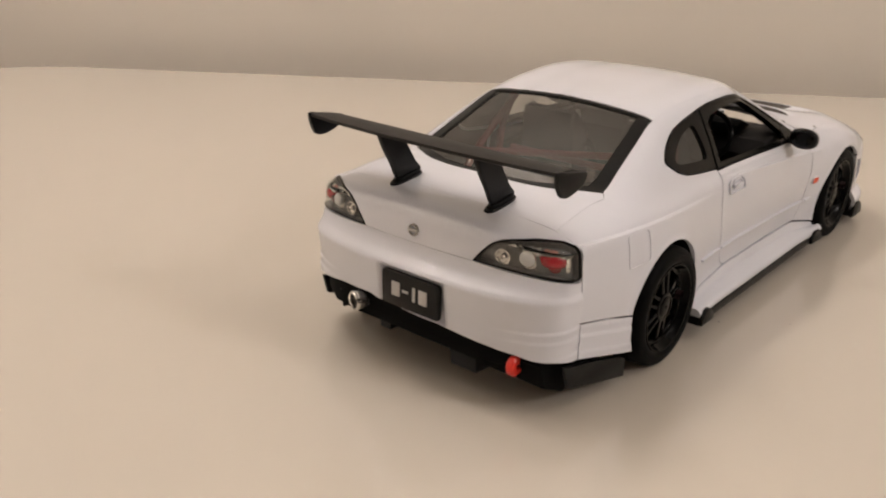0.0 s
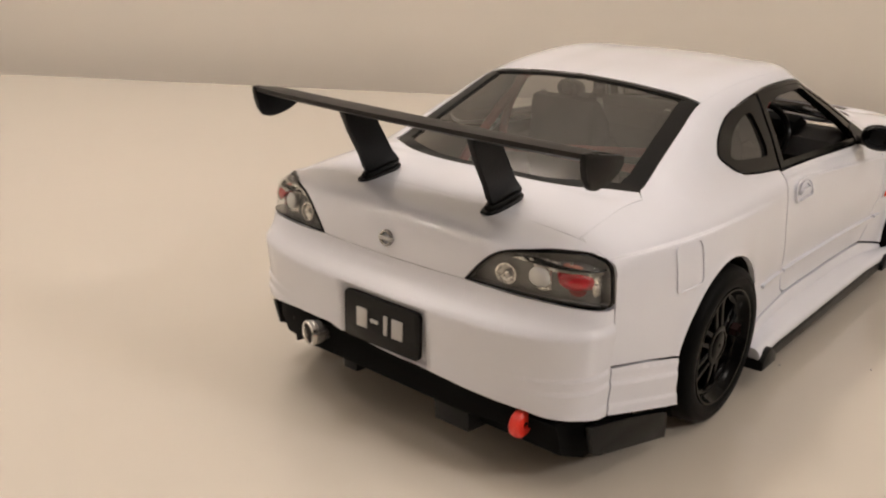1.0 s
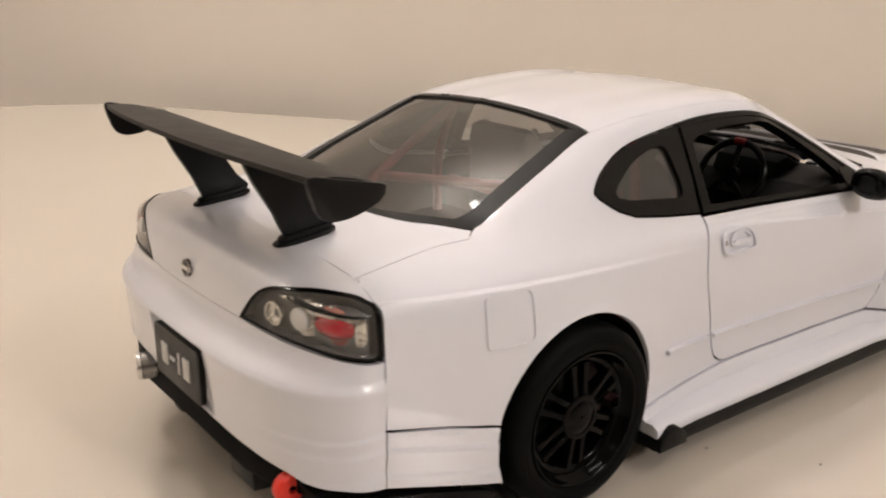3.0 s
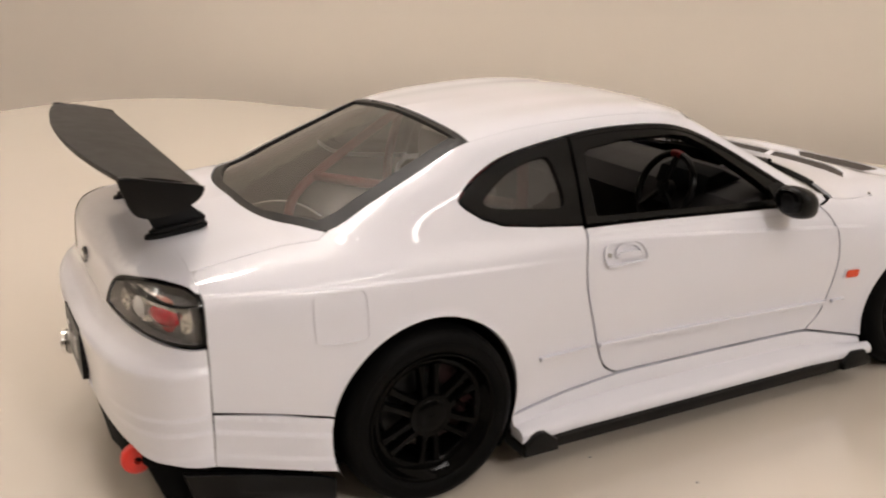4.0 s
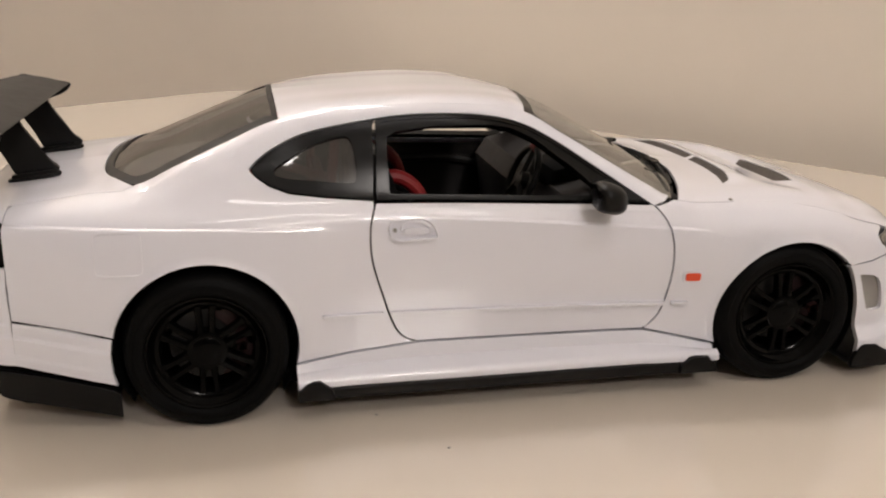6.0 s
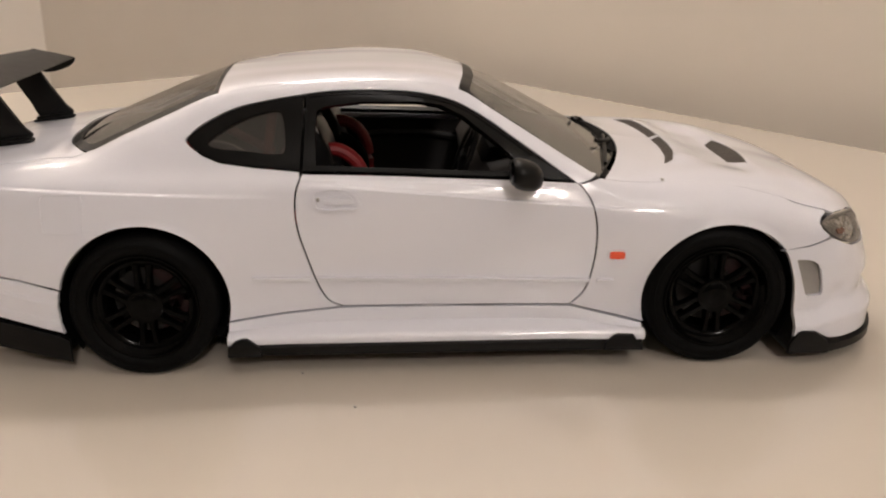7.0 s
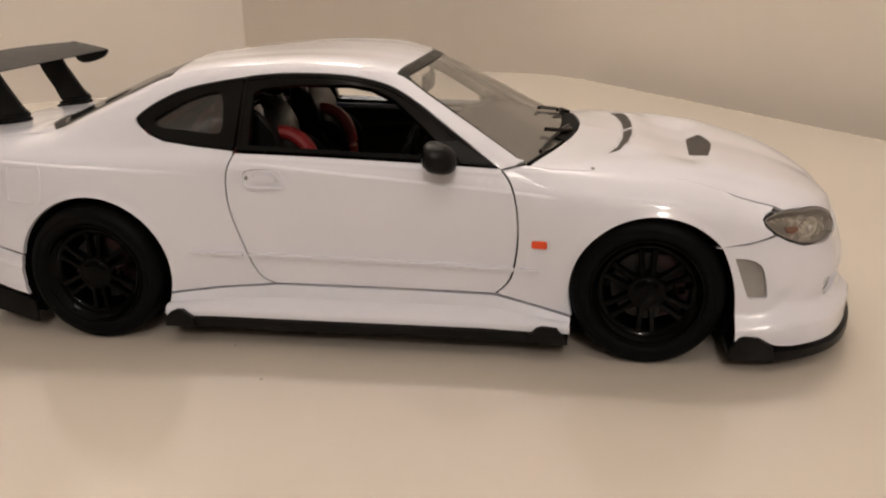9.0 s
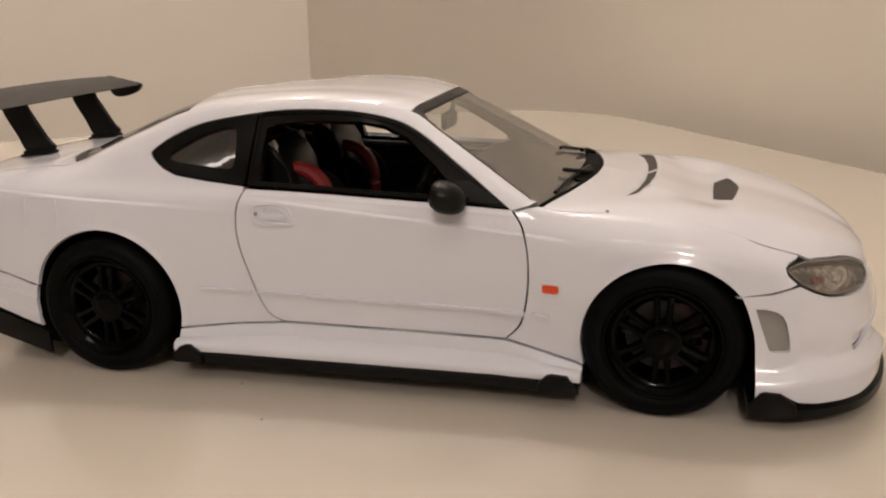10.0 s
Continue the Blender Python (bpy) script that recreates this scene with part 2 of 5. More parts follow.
# ---- the table ----
def build_table():
    root = tagged(new("table"), "white lacquered table with rounded corners and edges", "table")
    root.location = (0, 0, Z_FLOOR)
    n0, n1, d0, d1, r = -0.52, 0.265, -0.95, 0.322, 0.080
    out = []
    for cn, cd, a0 in ((n1 - r, d1 - r, 0), (n0 + r, d1 - r, 90), (n0 + r, d0 + r, 180), (n1 - r, d0 + r, 270)):
        for k in range(13):
            a = radians(a0 + 90 * k / 12)
            out.append(tab(cn + r * math.cos(a), cd + r * math.sin(a)))
    bm = bmesh.new()
    lo = [bm.verts.new(p + Vector((0, 0, -0.026 - Z_FLOOR))) for p in out]
    hi = [bm.verts.new(p + Vector((0, 0, -Z_FLOOR))) for p in out]
    n = len(out)
    top = bm.faces.new(hi)
    bm.faces.new(lo[::-1])
    for i in range(n):
        bm.faces.new((lo[i], lo[(i + 1) % n], hi[(i + 1) % n], hi[i]))
    bmesh.ops.bevel(bm, geom=list(top.edges), offset=0.004, segments=3, affect="EDGES", profile=0.5)
    part("tabletop", bm, TABLE, root)
    for n_, d_ in ((n0 + 0.07, d0 + 0.07), (n0 + 0.07, d1 - 0.07), (n1 - 0.07, d0 + 0.07), (n1 - 0.07, d1 - 0.07)):
        bm = bmesh.new()
        c = tab(n_, d_)
        box(bm, (c.x - 0.022, c.y - 0.022, 0), (c.x + 0.022, c.y + 0.022, 0.7135), 0.003)
        part("leg", bm, WHITE_TRIM, root)


build_table()


# ---- the car's surfaces, in full-size metres: x ahead from the rear axle, y to its left, z up ----
def pchip(xs, ys, x):
    """Monotone cubic line through the knots."""
    xs, ys, x = np.asarray(xs, float), np.asarray(ys, float), np.asarray(x, float)
    h, d = np.diff(xs), np.diff(ys) / np.diff(xs)
    m = np.zeros(len(xs))
    for i in range(1, len(xs) - 1):
        if d[i - 1] * d[i] > 0:
            w1, w2 = 2 * h[i] + h[i - 1], h[i] + 2 * h[i - 1]
            m[i] = (w1 + w2) / (w1 / d[i - 1] + w2 / d[i])
    m[0], m[-1] = d[0], d[-1]
    i = np.clip(np.searchsorted(xs, x) - 1, 0, len(xs) - 2)
    t = (x - xs[i]) / h[i]
    return ys[i] * (1 + 2 * t) * (1 - t) ** 2 + h[i] * m[i] * t * (1 - t) ** 2 + ys[i + 1] * t * t * (3 - 2 * t) + h[i] * m[i + 1] * t * t * (t - 1)


STATIONS = []


def station(x, *wz):
    """A half section: half-width and height from sill to roof."""
    STATIONS.append((x, [(wz[i], wz[i + 1]) for i in range(0, len(wz), 2)]))


# sill, low, widest, shoulder, belt, (seam / mid window), glass edge or rail, half way, centre
station(-0.73, 0.777, 0.100, 0.799, 0.380, 0.813, 0.550, 0.799, 0.770, 0.779, 0.838, 0.651, 0.893, 0.441, 0.912, 0.230, 0.924, 0.000, 0.928)
station(-0.50, 0.836, 0.100, 0.851, 0.380, 0.856, 0.570, 0.832, 0.785, 0.772, 0.868, 0.635, 0.921, 0.438, 0.937, 0.224, 0.946, 0.000, 0.950)
station(-0.41, 0.856, 0.100, 0.868, 0.380, 0.869, 0.580, 0.841, 0.790, 0.769, 0.876, 0.630, 0.930, 0.437, 0.948, 0.223, 0.955, 0.000, 0.962)
station(-0.33, 0.866, 0.100, 0.878, 0.380, 0.877, 0.590, 0.846, 0.795, 0.767, 0.884, 0.640, 0.934, 0.618, 0.940, 0.304, 0.988, 0.000, 1.005)
station(-0.258, 0.876, 0.100, 0.886, 0.380, 0.884, 0.600, 0.849, 0.800, 0.765, 0.890, 0.654, 0.940, 0.609, 0.950, 0.304, 1.018, 0.000, 1.040)
station(-0.10, 0.884, 0.100, 0.895, 0.380, 0.892, 0.600, 0.851, 0.805, 0.768, 0.900, 0.670, 0.982, 0.591, 1.018, 0.294, 1.084, 0.000, 1.108)
station(0.10, 0.881, 0.100, 0.893, 0.380, 0.887, 0.600, 0.847, 0.806, 0.770, 0.906, 0.674, 1.032, 0.566, 1.104, 0.282, 1.166, 0.000, 1.188)
station(0.33, 0.836, 0.100, 0.858, 0.380, 0.863, 0.600, 0.837, 0.806, 0.768, 0.908, 0.671, 1.060, 0.541, 1.194, 0.271, 1.236, 0.000, 1.249)
station(0.65, 0.807, 0.100, 0.829, 0.380, 0.844, 0.600, 0.828, 0.815, 0.766, 0.898, 0.683, 1.060, 0.550, 1.238, 0.284, 1.266, 0.000, 1.270)
station(0.95, 0.797, 0.100, 0.822, 0.380, 0.842, 0.600, 0.830, 0.806, 0.769, 0.884, 0.689, 1.050, 0.559, 1.250, 0.284, 1.278, 0.000, 1.281)
station(1.20, 0.797, 0.100, 0.824, 0.380, 0.844, 0.600, 0.833, 0.796, 0.775, 0.874, 0.690, 1.040, 0.545, 1.238, 0.279, 1.268, 0.000, 1.273)
station(1.389, 0.797, 0.100, 0.826, 0.380, 0.848, 0.600, 0.835, 0.785, 0.781, 0.868, 0.686, 1.020, 0.498, 1.198, 0.256, 1.238, 0.000, 1.248)
station(1.55, 0.802, 0.100, 0.829, 0.380, 0.853, 0.600, 0.839, 0.776, 0.786, 0.862, 0.704, 0.985, 0.557, 1.108, 0.285, 1.180, 0.000, 1.202)
station(1.75, 0.807, 0.100, 0.834, 0.380, 0.861, 0.600, 0.845, 0.763, 0.791, 0.850, 0.734, 0.925, 0.639, 0.990, 0.324, 1.075, 0.000, 1.104)
station(1.90, 0.817, 0.100, 0.842, 0.380, 0.868, 0.600, 0.851, 0.751, 0.797, 0.838, 0.760, 0.880, 0.702, 0.902, 0.354, 0.990, 0.000, 1.022)
station(2.00, 0.827, 0.100, 0.849, 0.380, 0.877, 0.600, 0.861, 0.730, 0.800, 0.826, 0.772, 0.842, 0.741, 0.852, 0.369, 0.938, 0.000, 0.970)
station(2.12, 0.836, 0.100, 0.861, 0.380, 0.890, 0.600, 0.871, 0.728, 0.802, 0.812, 0.769, 0.828, 0.693, 0.846, 0.346, 0.887, 0.000, 0.904)
station(2.30, 0.856, 0.100, 0.883, 0.380, 0.904, 0.600, 0.884, 0.726, 0.808, 0.802, 0.759, 0.822, 0.635, 0.848, 0.317, 0.860, 0.000, 0.866)
station(2.55, 0.872, 0.100, 0.900, 0.380, 0.912, 0.590, 0.890, 0.716, 0.812, 0.786, 0.744, 0.810, 0.594, 0.842, 0.297, 0.848, 0.000, 0.844)
station(2.78, 0.878, 0.100, 0.903, 0.380, 0.905, 0.580, 0.878, 0.692, 0.790, 0.756, 0.713, 0.784, 0.564, 0.818, 0.286, 0.826, 0.000, 0.821)
station(2.95, 0.876, 0.100, 0.895, 0.360, 0.891, 0.540, 0.865, 0.645, 0.770, 0.708, 0.683, 0.740, 0.534, 0.778, 0.267, 0.790, 0.000, 0.786)
_base = STATIONS[-1][1]
for x_ in (3.02, 3.10, 3.18, 3.25, 3.31, 3.35, 3.38, 3.395, 3.406):
    f_ = (1 - ((x_ - 2.95) / 0.462) ** 2.15) ** (1 / 2.15)
    k_ = float(pchip([2.95, 3.1, 3.25, 3.34, 3.41], [.786, .742, .677, .622, .55], x_))
    STATIONS.append((x_, [(w * f_, .10 + (z - .10) * (k_ - .10) / (.786 - .10)) for w, z in _base]))

XS = np.arange(-0.73, 3.4051, 0.005)
VS = np.linspace(0, 8, 241)
_sx = [s[0] for s in STATIONS]
_w = np.array([pchip(_sx, [s[1][r][0] for s in STATIONS], XS) for r in range(9)])
_z = np.array([pchip(_sx, [s[1][r][1] for s in STATIONS], XS) for r in range(9)])


def spline(ctrl):
    """Each section as a Catmull-Rom line over its nine control rows."""
    i = np.clip(VS.astype(int), 0, 7)
    t = (VS - i)[:, None]
    c = np.vstack([2 * ctrl[:1] - ctrl[1:2], ctrl, 2 * ctrl[-1:] - ctrl[-2:-1]])
    a, b, d, e = c[i], c[i + 1], c[i + 2], c[i + 3]
    return 0.5 * (2 * b + (d - a) * t + (2 * a - 5 * b + 4 * d - e) * t ** 2 + (3 * b - a - 3 * d + e) * t ** 3)


SW, SZ = spline(_w), spline(_z)      # rows: along the section; columns: along the car
ZS = np.arange(0.10, 1.3001, 0.005)
YS = np.arange(0.0, 0.9301, 0.005)
SIDE_T, TOP_T = np.zeros((len(XS), len(ZS))), np.zeros((len(XS), len(YS)))
for j_ in range(len(XS)):
    zz = np.maximum.accumulate(SZ[:, j_] + VS * 1e-7)
    SIDE_T[j_] = np.interp(ZS, zz, SW[:, j_])
    ww = np.maximum.accumulate(SW[::-1, j_] + VS * 1e-7)
    TOP_T[j_] = np.interp(YS, ww, SZ[::-1, j_])


def softened(t, n):
    """The table's middle, drawn smooth along both ways."""
    k = np.exp(-np.linspace(-2, 2, 2 * n + 1) ** 2)
    k /= k.sum()
    full = np.hstack([t[:, n:0:-1], t, np.repeat(t[:, -1:], n, 1)])
    s = np.array([np.convolve(r, k, "valid") for r in full])
    full = np.vstack([np.repeat(s[:1], n, 0), s, np.repeat(s[-1:], n, 0)])
    return np.array([np.convolve(c, k, "valid") for c in full.T]).T


def softened_in(t, n):
    """The same, with the table carried on straight past its ends."""
    k = np.exp(-np.linspace(-2, 2, 2 * n + 1) ** 2)
    k /= k.sum()
    for _ in range(2):
        lo, hi = 2 * t[:1] - t[n:0:-1], 2 * t[-1:] - t[-2:-n - 2:-1]
        full = np.vstack([lo, t, hi])
        t = np.array([np.convolve(c, k, "valid") for c in full.T])
    return t


_wt = np.clip((.47 - YS) / .10, 0, 1)[None, :] * (np.clip((XS - .36) / .10, 0, 1) * np.clip((1.38 - XS) / .06, 0, 1) + np.clip((XS - 2.28) / .1, 0, 1) * np.clip((3.2 - XS) / .1, 0, 1))[:, None]
_wt = _wt * _wt * (3 - 2 * _wt)
SIDE_T, TOP_T = softened_in(SIDE_T, 4), softened_in(TOP_T, 4)
TOP_T = TOP_T * (1 - _wt) + softened(TOP_T, 16) * _wt


def look_up(table, ax, bx, a, b):
    i = np.clip((a - ax[0]) / 0.005, 0, len(ax) - 1.001)
    j = np.clip((b - bx[0]) / 0.005, 0, len(bx) - 1.001)
    i0, j0 = int(i), int(j)
    fi, fj = i - i0, j - j0
    return (table[i0, j0] * (1 - fi) * (1 - fj) + table[i0 + 1, j0] * fi * (1 - fj) + table[i0, j0 + 1] * (1 - fi) * fj + table[i0 + 1, j0 + 1] * fi * fj)


def side(x, z):
    return Vector((x, -look_up(SIDE_T, XS, ZS, x, z), z))


def top(x, y):
    return Vector((x, y, look_up(TOP_T, XS, YS, x, abs(y))))


def row(r, x, which=1):
    """Height (1) or half-width (0) of a control row at x."""
    return float(np.interp(x, XS, (_z if which else _w)[r]))


TR = [.10, .20, .30, .40, .50, .58, .63, .66, .69, .72, .80, .85, .89, .94, 1.0]
TD = [.24, .258, .278, .288, .294, .297, .294, .260, .238, .229, .225, .217, .195, .120, 0.0]
TZC = [.10, .20, .30, .40, .50, .577, .625, .655, .685, .710, .79, .845, .882, .913, .928]
TZE = [.10, .20, .30, .40, .50, .58, .63, .66, .69, .72, .79, .828, .852, .878, .893]
TW = [float(np.interp(z, SZ[:, 0], SW[:, 0])) for z in TZE]


def tail(a, r):
    """The rear end: a from the middle (0) to the corner at the side (1), r from the bottom to the boot lid."""
    d, zc, ze, w = (float(pchip(TR, t, r)) for t in (TD, TZC, TZE, TW))
    s = -1 if a >= 0 else 1
    n = 2.7 - 0.7 * max(0, (r - 0.9) / 0.1)
    ph = min(abs(a), 1) * math.pi / 2
    sn, cs = math.sin(ph), math.cos(ph)
    return Vector((-0.73 - d * max(cs, 0) ** (2 / n), s * w * sn ** (2 / n), zc + (ze - zc) * sn ** 2))


def tail_a(y, r=0.72):
    """The tail's a for a place y across."""
    w = float(pchip(TR, TW, r))
    return math.asin(min(1, abs(y) / w) ** 1.35) / (math.pi / 2) * (1 if y <= 0 else -1)


def inset(poly, d):
    """The outline drawn in by d."""
    if not d:
        return poly
    n = len(poly)
    area = sum(poly[i][0] * poly[(i + 1) % n][1] - poly[(i + 1) % n][0] * poly[i][1] for i in range(n))
    s = 1 if area > 0 else -1
    out = []
    for i in range(n):
        p, q, r = Vector(poly[i - 1]), Vector(poly[i]), Vector(poly[(i + 1) % n])
        e, f = (q - p).normalized(), (r - q).normalized()
        m = (Vector((-e.y, e.x)) + Vector((-f.y, f.x))) * s
        k = m.length
        m = m / k if k > 1e-6 else Vector((0, 0))
        out.append(tuple(q + m * d / max(0.4, k / 2)))
    return out


def inside(p, poly):
    c, n = False, len(poly)
    for i in range(n):
        (x1, y1), (x2, y2) = poly[i], poly[i - 1]
        if (y1 > p[1]) != (y2 > p[1]) and p[0] < (x2 - x1) * (p[1] - y1) / (y2 - y1) + x1:
            c = not c
    return c


def dense(poly, h):
    out, n = [], len(poly)
    for i in range(n):
        a, b = Vector(poly[i]), Vector(poly[(i + 1) % n])
        k = max(1, int((b - a).length / h))
        out += [tuple(a + (b - a) * t / k) for t in range(k)]
    return out


def panel(name, surf, poly, mat, parent, h=0.03, gap=0.0, lift=0.0, flange=0.02, holes=(), label="", mirror=False, extra=None, bulge=None, lines=()):
    """A sheet with a folded edge, cut to an outline on one of the surfaces; lift raises it off the surface."""
    bm = bmesh.new()
    panel_into(bm, surf, poly, h, gap, lift, flange, holes, mirror, bulge, lines)
    if extra:
        extra(bm)
    return finish(name, bm, mat, parent, label)


def panel_into(bm, surf, poly, h=0.03, gap=0.0, lift=0.0, flange=0.02, holes=(), mirror=False, bulge=None, lines=()):
    from mathutils.geometry import delaunay_2d_cdt
    outer = dense(inset(poly, gap), h)
    holes = [dense(inset(q, -gap), h) for q in holes]
    pts, edges = [], []
    for loop in [outer, *holes]:
        k = len(pts)
        pts += loop
        edges += [(k + i, k + (i + 1) % len(loop)) for i in range(len(loop))]
    xs, ys = [p[0] for p in outer], [p[1] for p in outer]
    edge_pts = np.array(pts)
    # rows of vertices that follow a crease
    for line in lines:
        last = None
        for p in line:
            if inside(p, outer) and not any(inside(p, q) for q in holes) and ((edge_pts - p) ** 2).sum(1).min() > 0.005 ** 2:
                pts.append(tuple(p))
                if last is not None:
                    edges.append((last, len(pts) - 1))
                last = len(pts) - 1
            else:
                last = None
    bound = list(pts)
    barr = np.array(bound)
    gx = np.arange(min(xs), max(xs), h)
    for i, x in enumerate(gx):
        for y in np.arange(min(ys) + (h / 2 if i % 2 else 0), max(ys), h):
            if ((barr - (x, y)) ** 2).sum(1).min() > (0.55 * h) ** 2 and inside((x, y), outer) and not any(inside((x, y), q) for q in holes):
                pts.append((x, y))
    vv, _, ff, *_ = delaunay_2d_cdt([Vector(p) for p in pts], edges, [], 0, 1e-6)
    tris = []
    for f in ff:
        c = sum((vv[i] for i in f), Vector((0, 0))) / len(f)
        if inside(c, outer) and not any(inside(c, q) for q in holes):
            tris.append(f)
    e = 0.010 if not bulge else 0.0045
    co, nr = [], []
    for p in vv:
        q = surf(p.x, p.y)
        n = (surf(p.x + e, p.y) - surf(p.x - e, p.y)).cross(surf(p.x, p.y + e) - surf(p.x, p.y - e))
        if n.length < 1e-9:
            n = Vector((0, -1, 0))
        n.normalize()
        ref = q - Vector((1.0 if surf is not tail else -0.5, 0, 0.45))
        if surf is side:
            ref = Vector((0, -1, 0.2))
        elif surf is top:
            ref = Vector((0, 0, 1))
        if n.dot(ref) < 0:
            n = -n
        up = lift + (bulge(p.x, p.y) if bulge else 0)
        co.append(q + n * up)
        if bulge:
            da = surf(p.x + e, p.y) - surf(p.x - e, p.y) + n * (bulge(p.x + e, p.y) - bulge(p.x - e, p.y))
            db = surf(p.x, p.y + e) - surf(p.x, p.y - e) + n * (bulge(p.x, p.y + e) - bulge(p.x, p.y - e))
            m = da.cross(db)
            if m.length > 1e-12:
                m.normalize()
                n = m if m.dot(n) > 0 else -m
        nr.append(n)
    flip = Vector((1, -1, 1)) if mirror else Vector((1, 1, 1))
    mul = lambda v: Vector((v.x * flip.x, v.y * flip.y, v.z * flip.z)) * U
    lay = bm.verts.layers.float_vector.get("nrm") or bm.verts.layers.float_vector.new("nrm")
    made = []
    for q, n in zip(co, nr):
        v = bm.verts.new(mul(q))
        v[lay] = Vector((n.x * flip.x, n.y * flip.y, n.z * flip.z))
        made.append(v)
    count = {}
    for f in tris:
        a, b, c = (made[i] for i in f)
        g = (b.co - a.co).cross(c.co - a.co)
        order = (a, b, c) if g.dot(a[lay] + b[lay] + c[lay]) > 0 else (a, c, b)
        try:
            bm.faces.new(order).smooth = True
        except ValueError:
            continue
        t = [f[0], f[1], f[2]] if order[1] is b else [f[0], f[2], f[1]]
        for i in range(3):
            count[(t[i], t[(i + 1) % 3])] = 1
    if flange:
        rim = [(i, j) for (i, j) in count if (j, i) not in count]
        dup, low = {}, {}
        for i in {k for r in rim for k in r}:
            dup[i] = bm.verts.new(made[i].co)
            low[i] = bm.verts.new(mul(co[i] - nr[i] * flange))
        for i, j in rim:
            try:
                bm.faces.new((dup[j], dup[i], low[i], low[j]))
            except ValueError:
                pass
    return bm


def finish(name, bm, mat, parent, label=""):
    """Links a sheet with the surface's own normals, so that neighbouring sheets shade as one."""
    bm.normal_update()
    lay = bm.verts.layers.float_vector["nrm"]
    bm.verts.ensure_lookup_table()
    ns = [Vector(v[lay]) if v[lay].length > 0.5 else v.normal.copy() for v in bm.verts]
    me = bpy.data.meshes.new(name)
    bm.to_mesh(me)
    bm.free()
    for p in me.polygons:
        p.use_smooth = True
    me.normals_split_custom_set_from_vertices([n if n.length > 0.1 else Vector((0, 0, 1)) for n in ns])
    me.materials.append(mat)
    ob = new(name, me)
    ob.parent = parent
    if label:
        tagged(ob, label)
    return ob
# ---- the car ----
car = tagged(new("model_car"), "white 1:24 die-cast coupe model with black rear wing and wheels", "model car")


def arc(cx, cz, r, a0, a1, n=28):
    return [(cx + r * math.cos(radians(a0 + (a1 - a0) * k / n)), cz + r * math.sin(radians(a0 + (a1 - a0) * k / n))) for k in range(n + 1)]


def oval(cx, cy, rx, ry, n=28, power=2.0):
    return [(cx + rx * math.copysign(abs(math.cos(t)) ** (2 / power), math.cos(t)), cy + ry * math.copysign(abs(math.sin(t)) ** (2 / power), math.sin(t)))
            for t in (2 * math.pi * k / n for k in range(n))]


def part_u(name, bm, mat, parent, label="", **kw):
    """A part drawn in full-size metres."""
    bmesh.ops.scale(bm, vec=(U, U, U), verts=bm.verts[:])
    return part(name, bm, mat, parent, label, **kw)


RA, FA = (0.0, 0.322, 0.362), (2.548, 0.308, 0.352)       # wheel arches: x, z, radius
GAP = 0.004
door_rear = smooth_line([(.695, .884), (.668, .80), (.670, .663), (.712, .508), (.756, .376), (.800, .309), (.861, .281)], 4)
door_front = smooth_line([(1.873, .276), (1.940, .352), (1.971, .497), (1.973, .652), (1.946, .767), (1.893, .836)], 4)
sill_rear = [(.861, .281), (.60, .258), (.348, .228)]
sill_front = [(1.873, .276), (2.04, .235), (2.204, .195)]
belt = [(1.893, .836), (1.595, .852), (1.30, .863), (1.102, .871), (.9, .878), (.695, .884)]
win_low = [(.688, .892), (.50, .910), (.350, .930), (.275, .958)]
win_high = smooth_line([(.275, .958), (.210, 1.005), (.212, 1.033), (.299, 1.092), (.448, 1.150), (.711, 1.195), (.909, 1.211), (1.157, 1.203), (1.332, 1.166), (1.476, 1.100), (1.652, .988), (1.895, .826)], 5)
rail = [(x, row(6, x) + GAP) for x in np.linspace(2.0, -0.258, 60)]
deck_seam = [(x, row(5, x) + GAP - .0008) for x in np.linspace(-0.30, -0.73, 10)]
def seam_w(x):
    """Half-width of the joint between bonnet and fender."""
    t = min(1.0, max(0.0, (x - 2.45) / .45))
    t = t * t * (3 - 2 * t)
    return row(5, x, 0) * (1 - t) + (row(4, x, 0) + .002) * t


f_seam = [(x, top(x, seam_w(x)).z + (GAP - .0013 if x < 2.28 else GAP if x < 2.86 else 0)) for x in np.linspace(2.02, 3.035, 26)]

# rear quarter with the pillars and the strip over the windows
quarter_poly = ([(-0.7325, .473), (-.53, .440), (-.354, .402)] + arc(*RA, 167.5, -14.5) + sill_rear[::-1] + door_rear[::-1][1:-1]
                + win_low + win_high[1:] + [(1.91, .832), (1.955, .842)] + rail + deck_seam[:-1] + [(-0.7325, row(5, -.73) + GAP - .0008)])
door_poly = door_rear + door_front + belt[1:-1]
fender_poly = (door_front + [(1.915, .832), (1.96, .842), (2.0, .8475)] + f_seam + [(3.02, .672), (2.992, .663), (2.980, .650), (2.990, .626), (3.028, .595), (3.0, .578), (2.93, .556), (2.80, .540)]
               + arc(*FA, 41.5, 198.5) + sill_front[::-1][:-1])
bumper_side_poly = [(-0.73, .473), (-.53, .440), (-.3545, .402)] + arc(*RA, 167.5, 199)[1:] + [(-.355, .212), (-.50, .245), (-.73, .293)]
quarter_frame = win_low + win_high[1:26] + [(.711, 1.195), (.700, 1.05)]
quarter_hole = smooth_line([(.296, 1.008), (.36, 1.052), (.454, 1.098), (.56, 1.127), (.605, 1.118), (.621, 1.04), (.620, .975), (.585, .962), (.45, .975), (.345, .985)], 4, True)
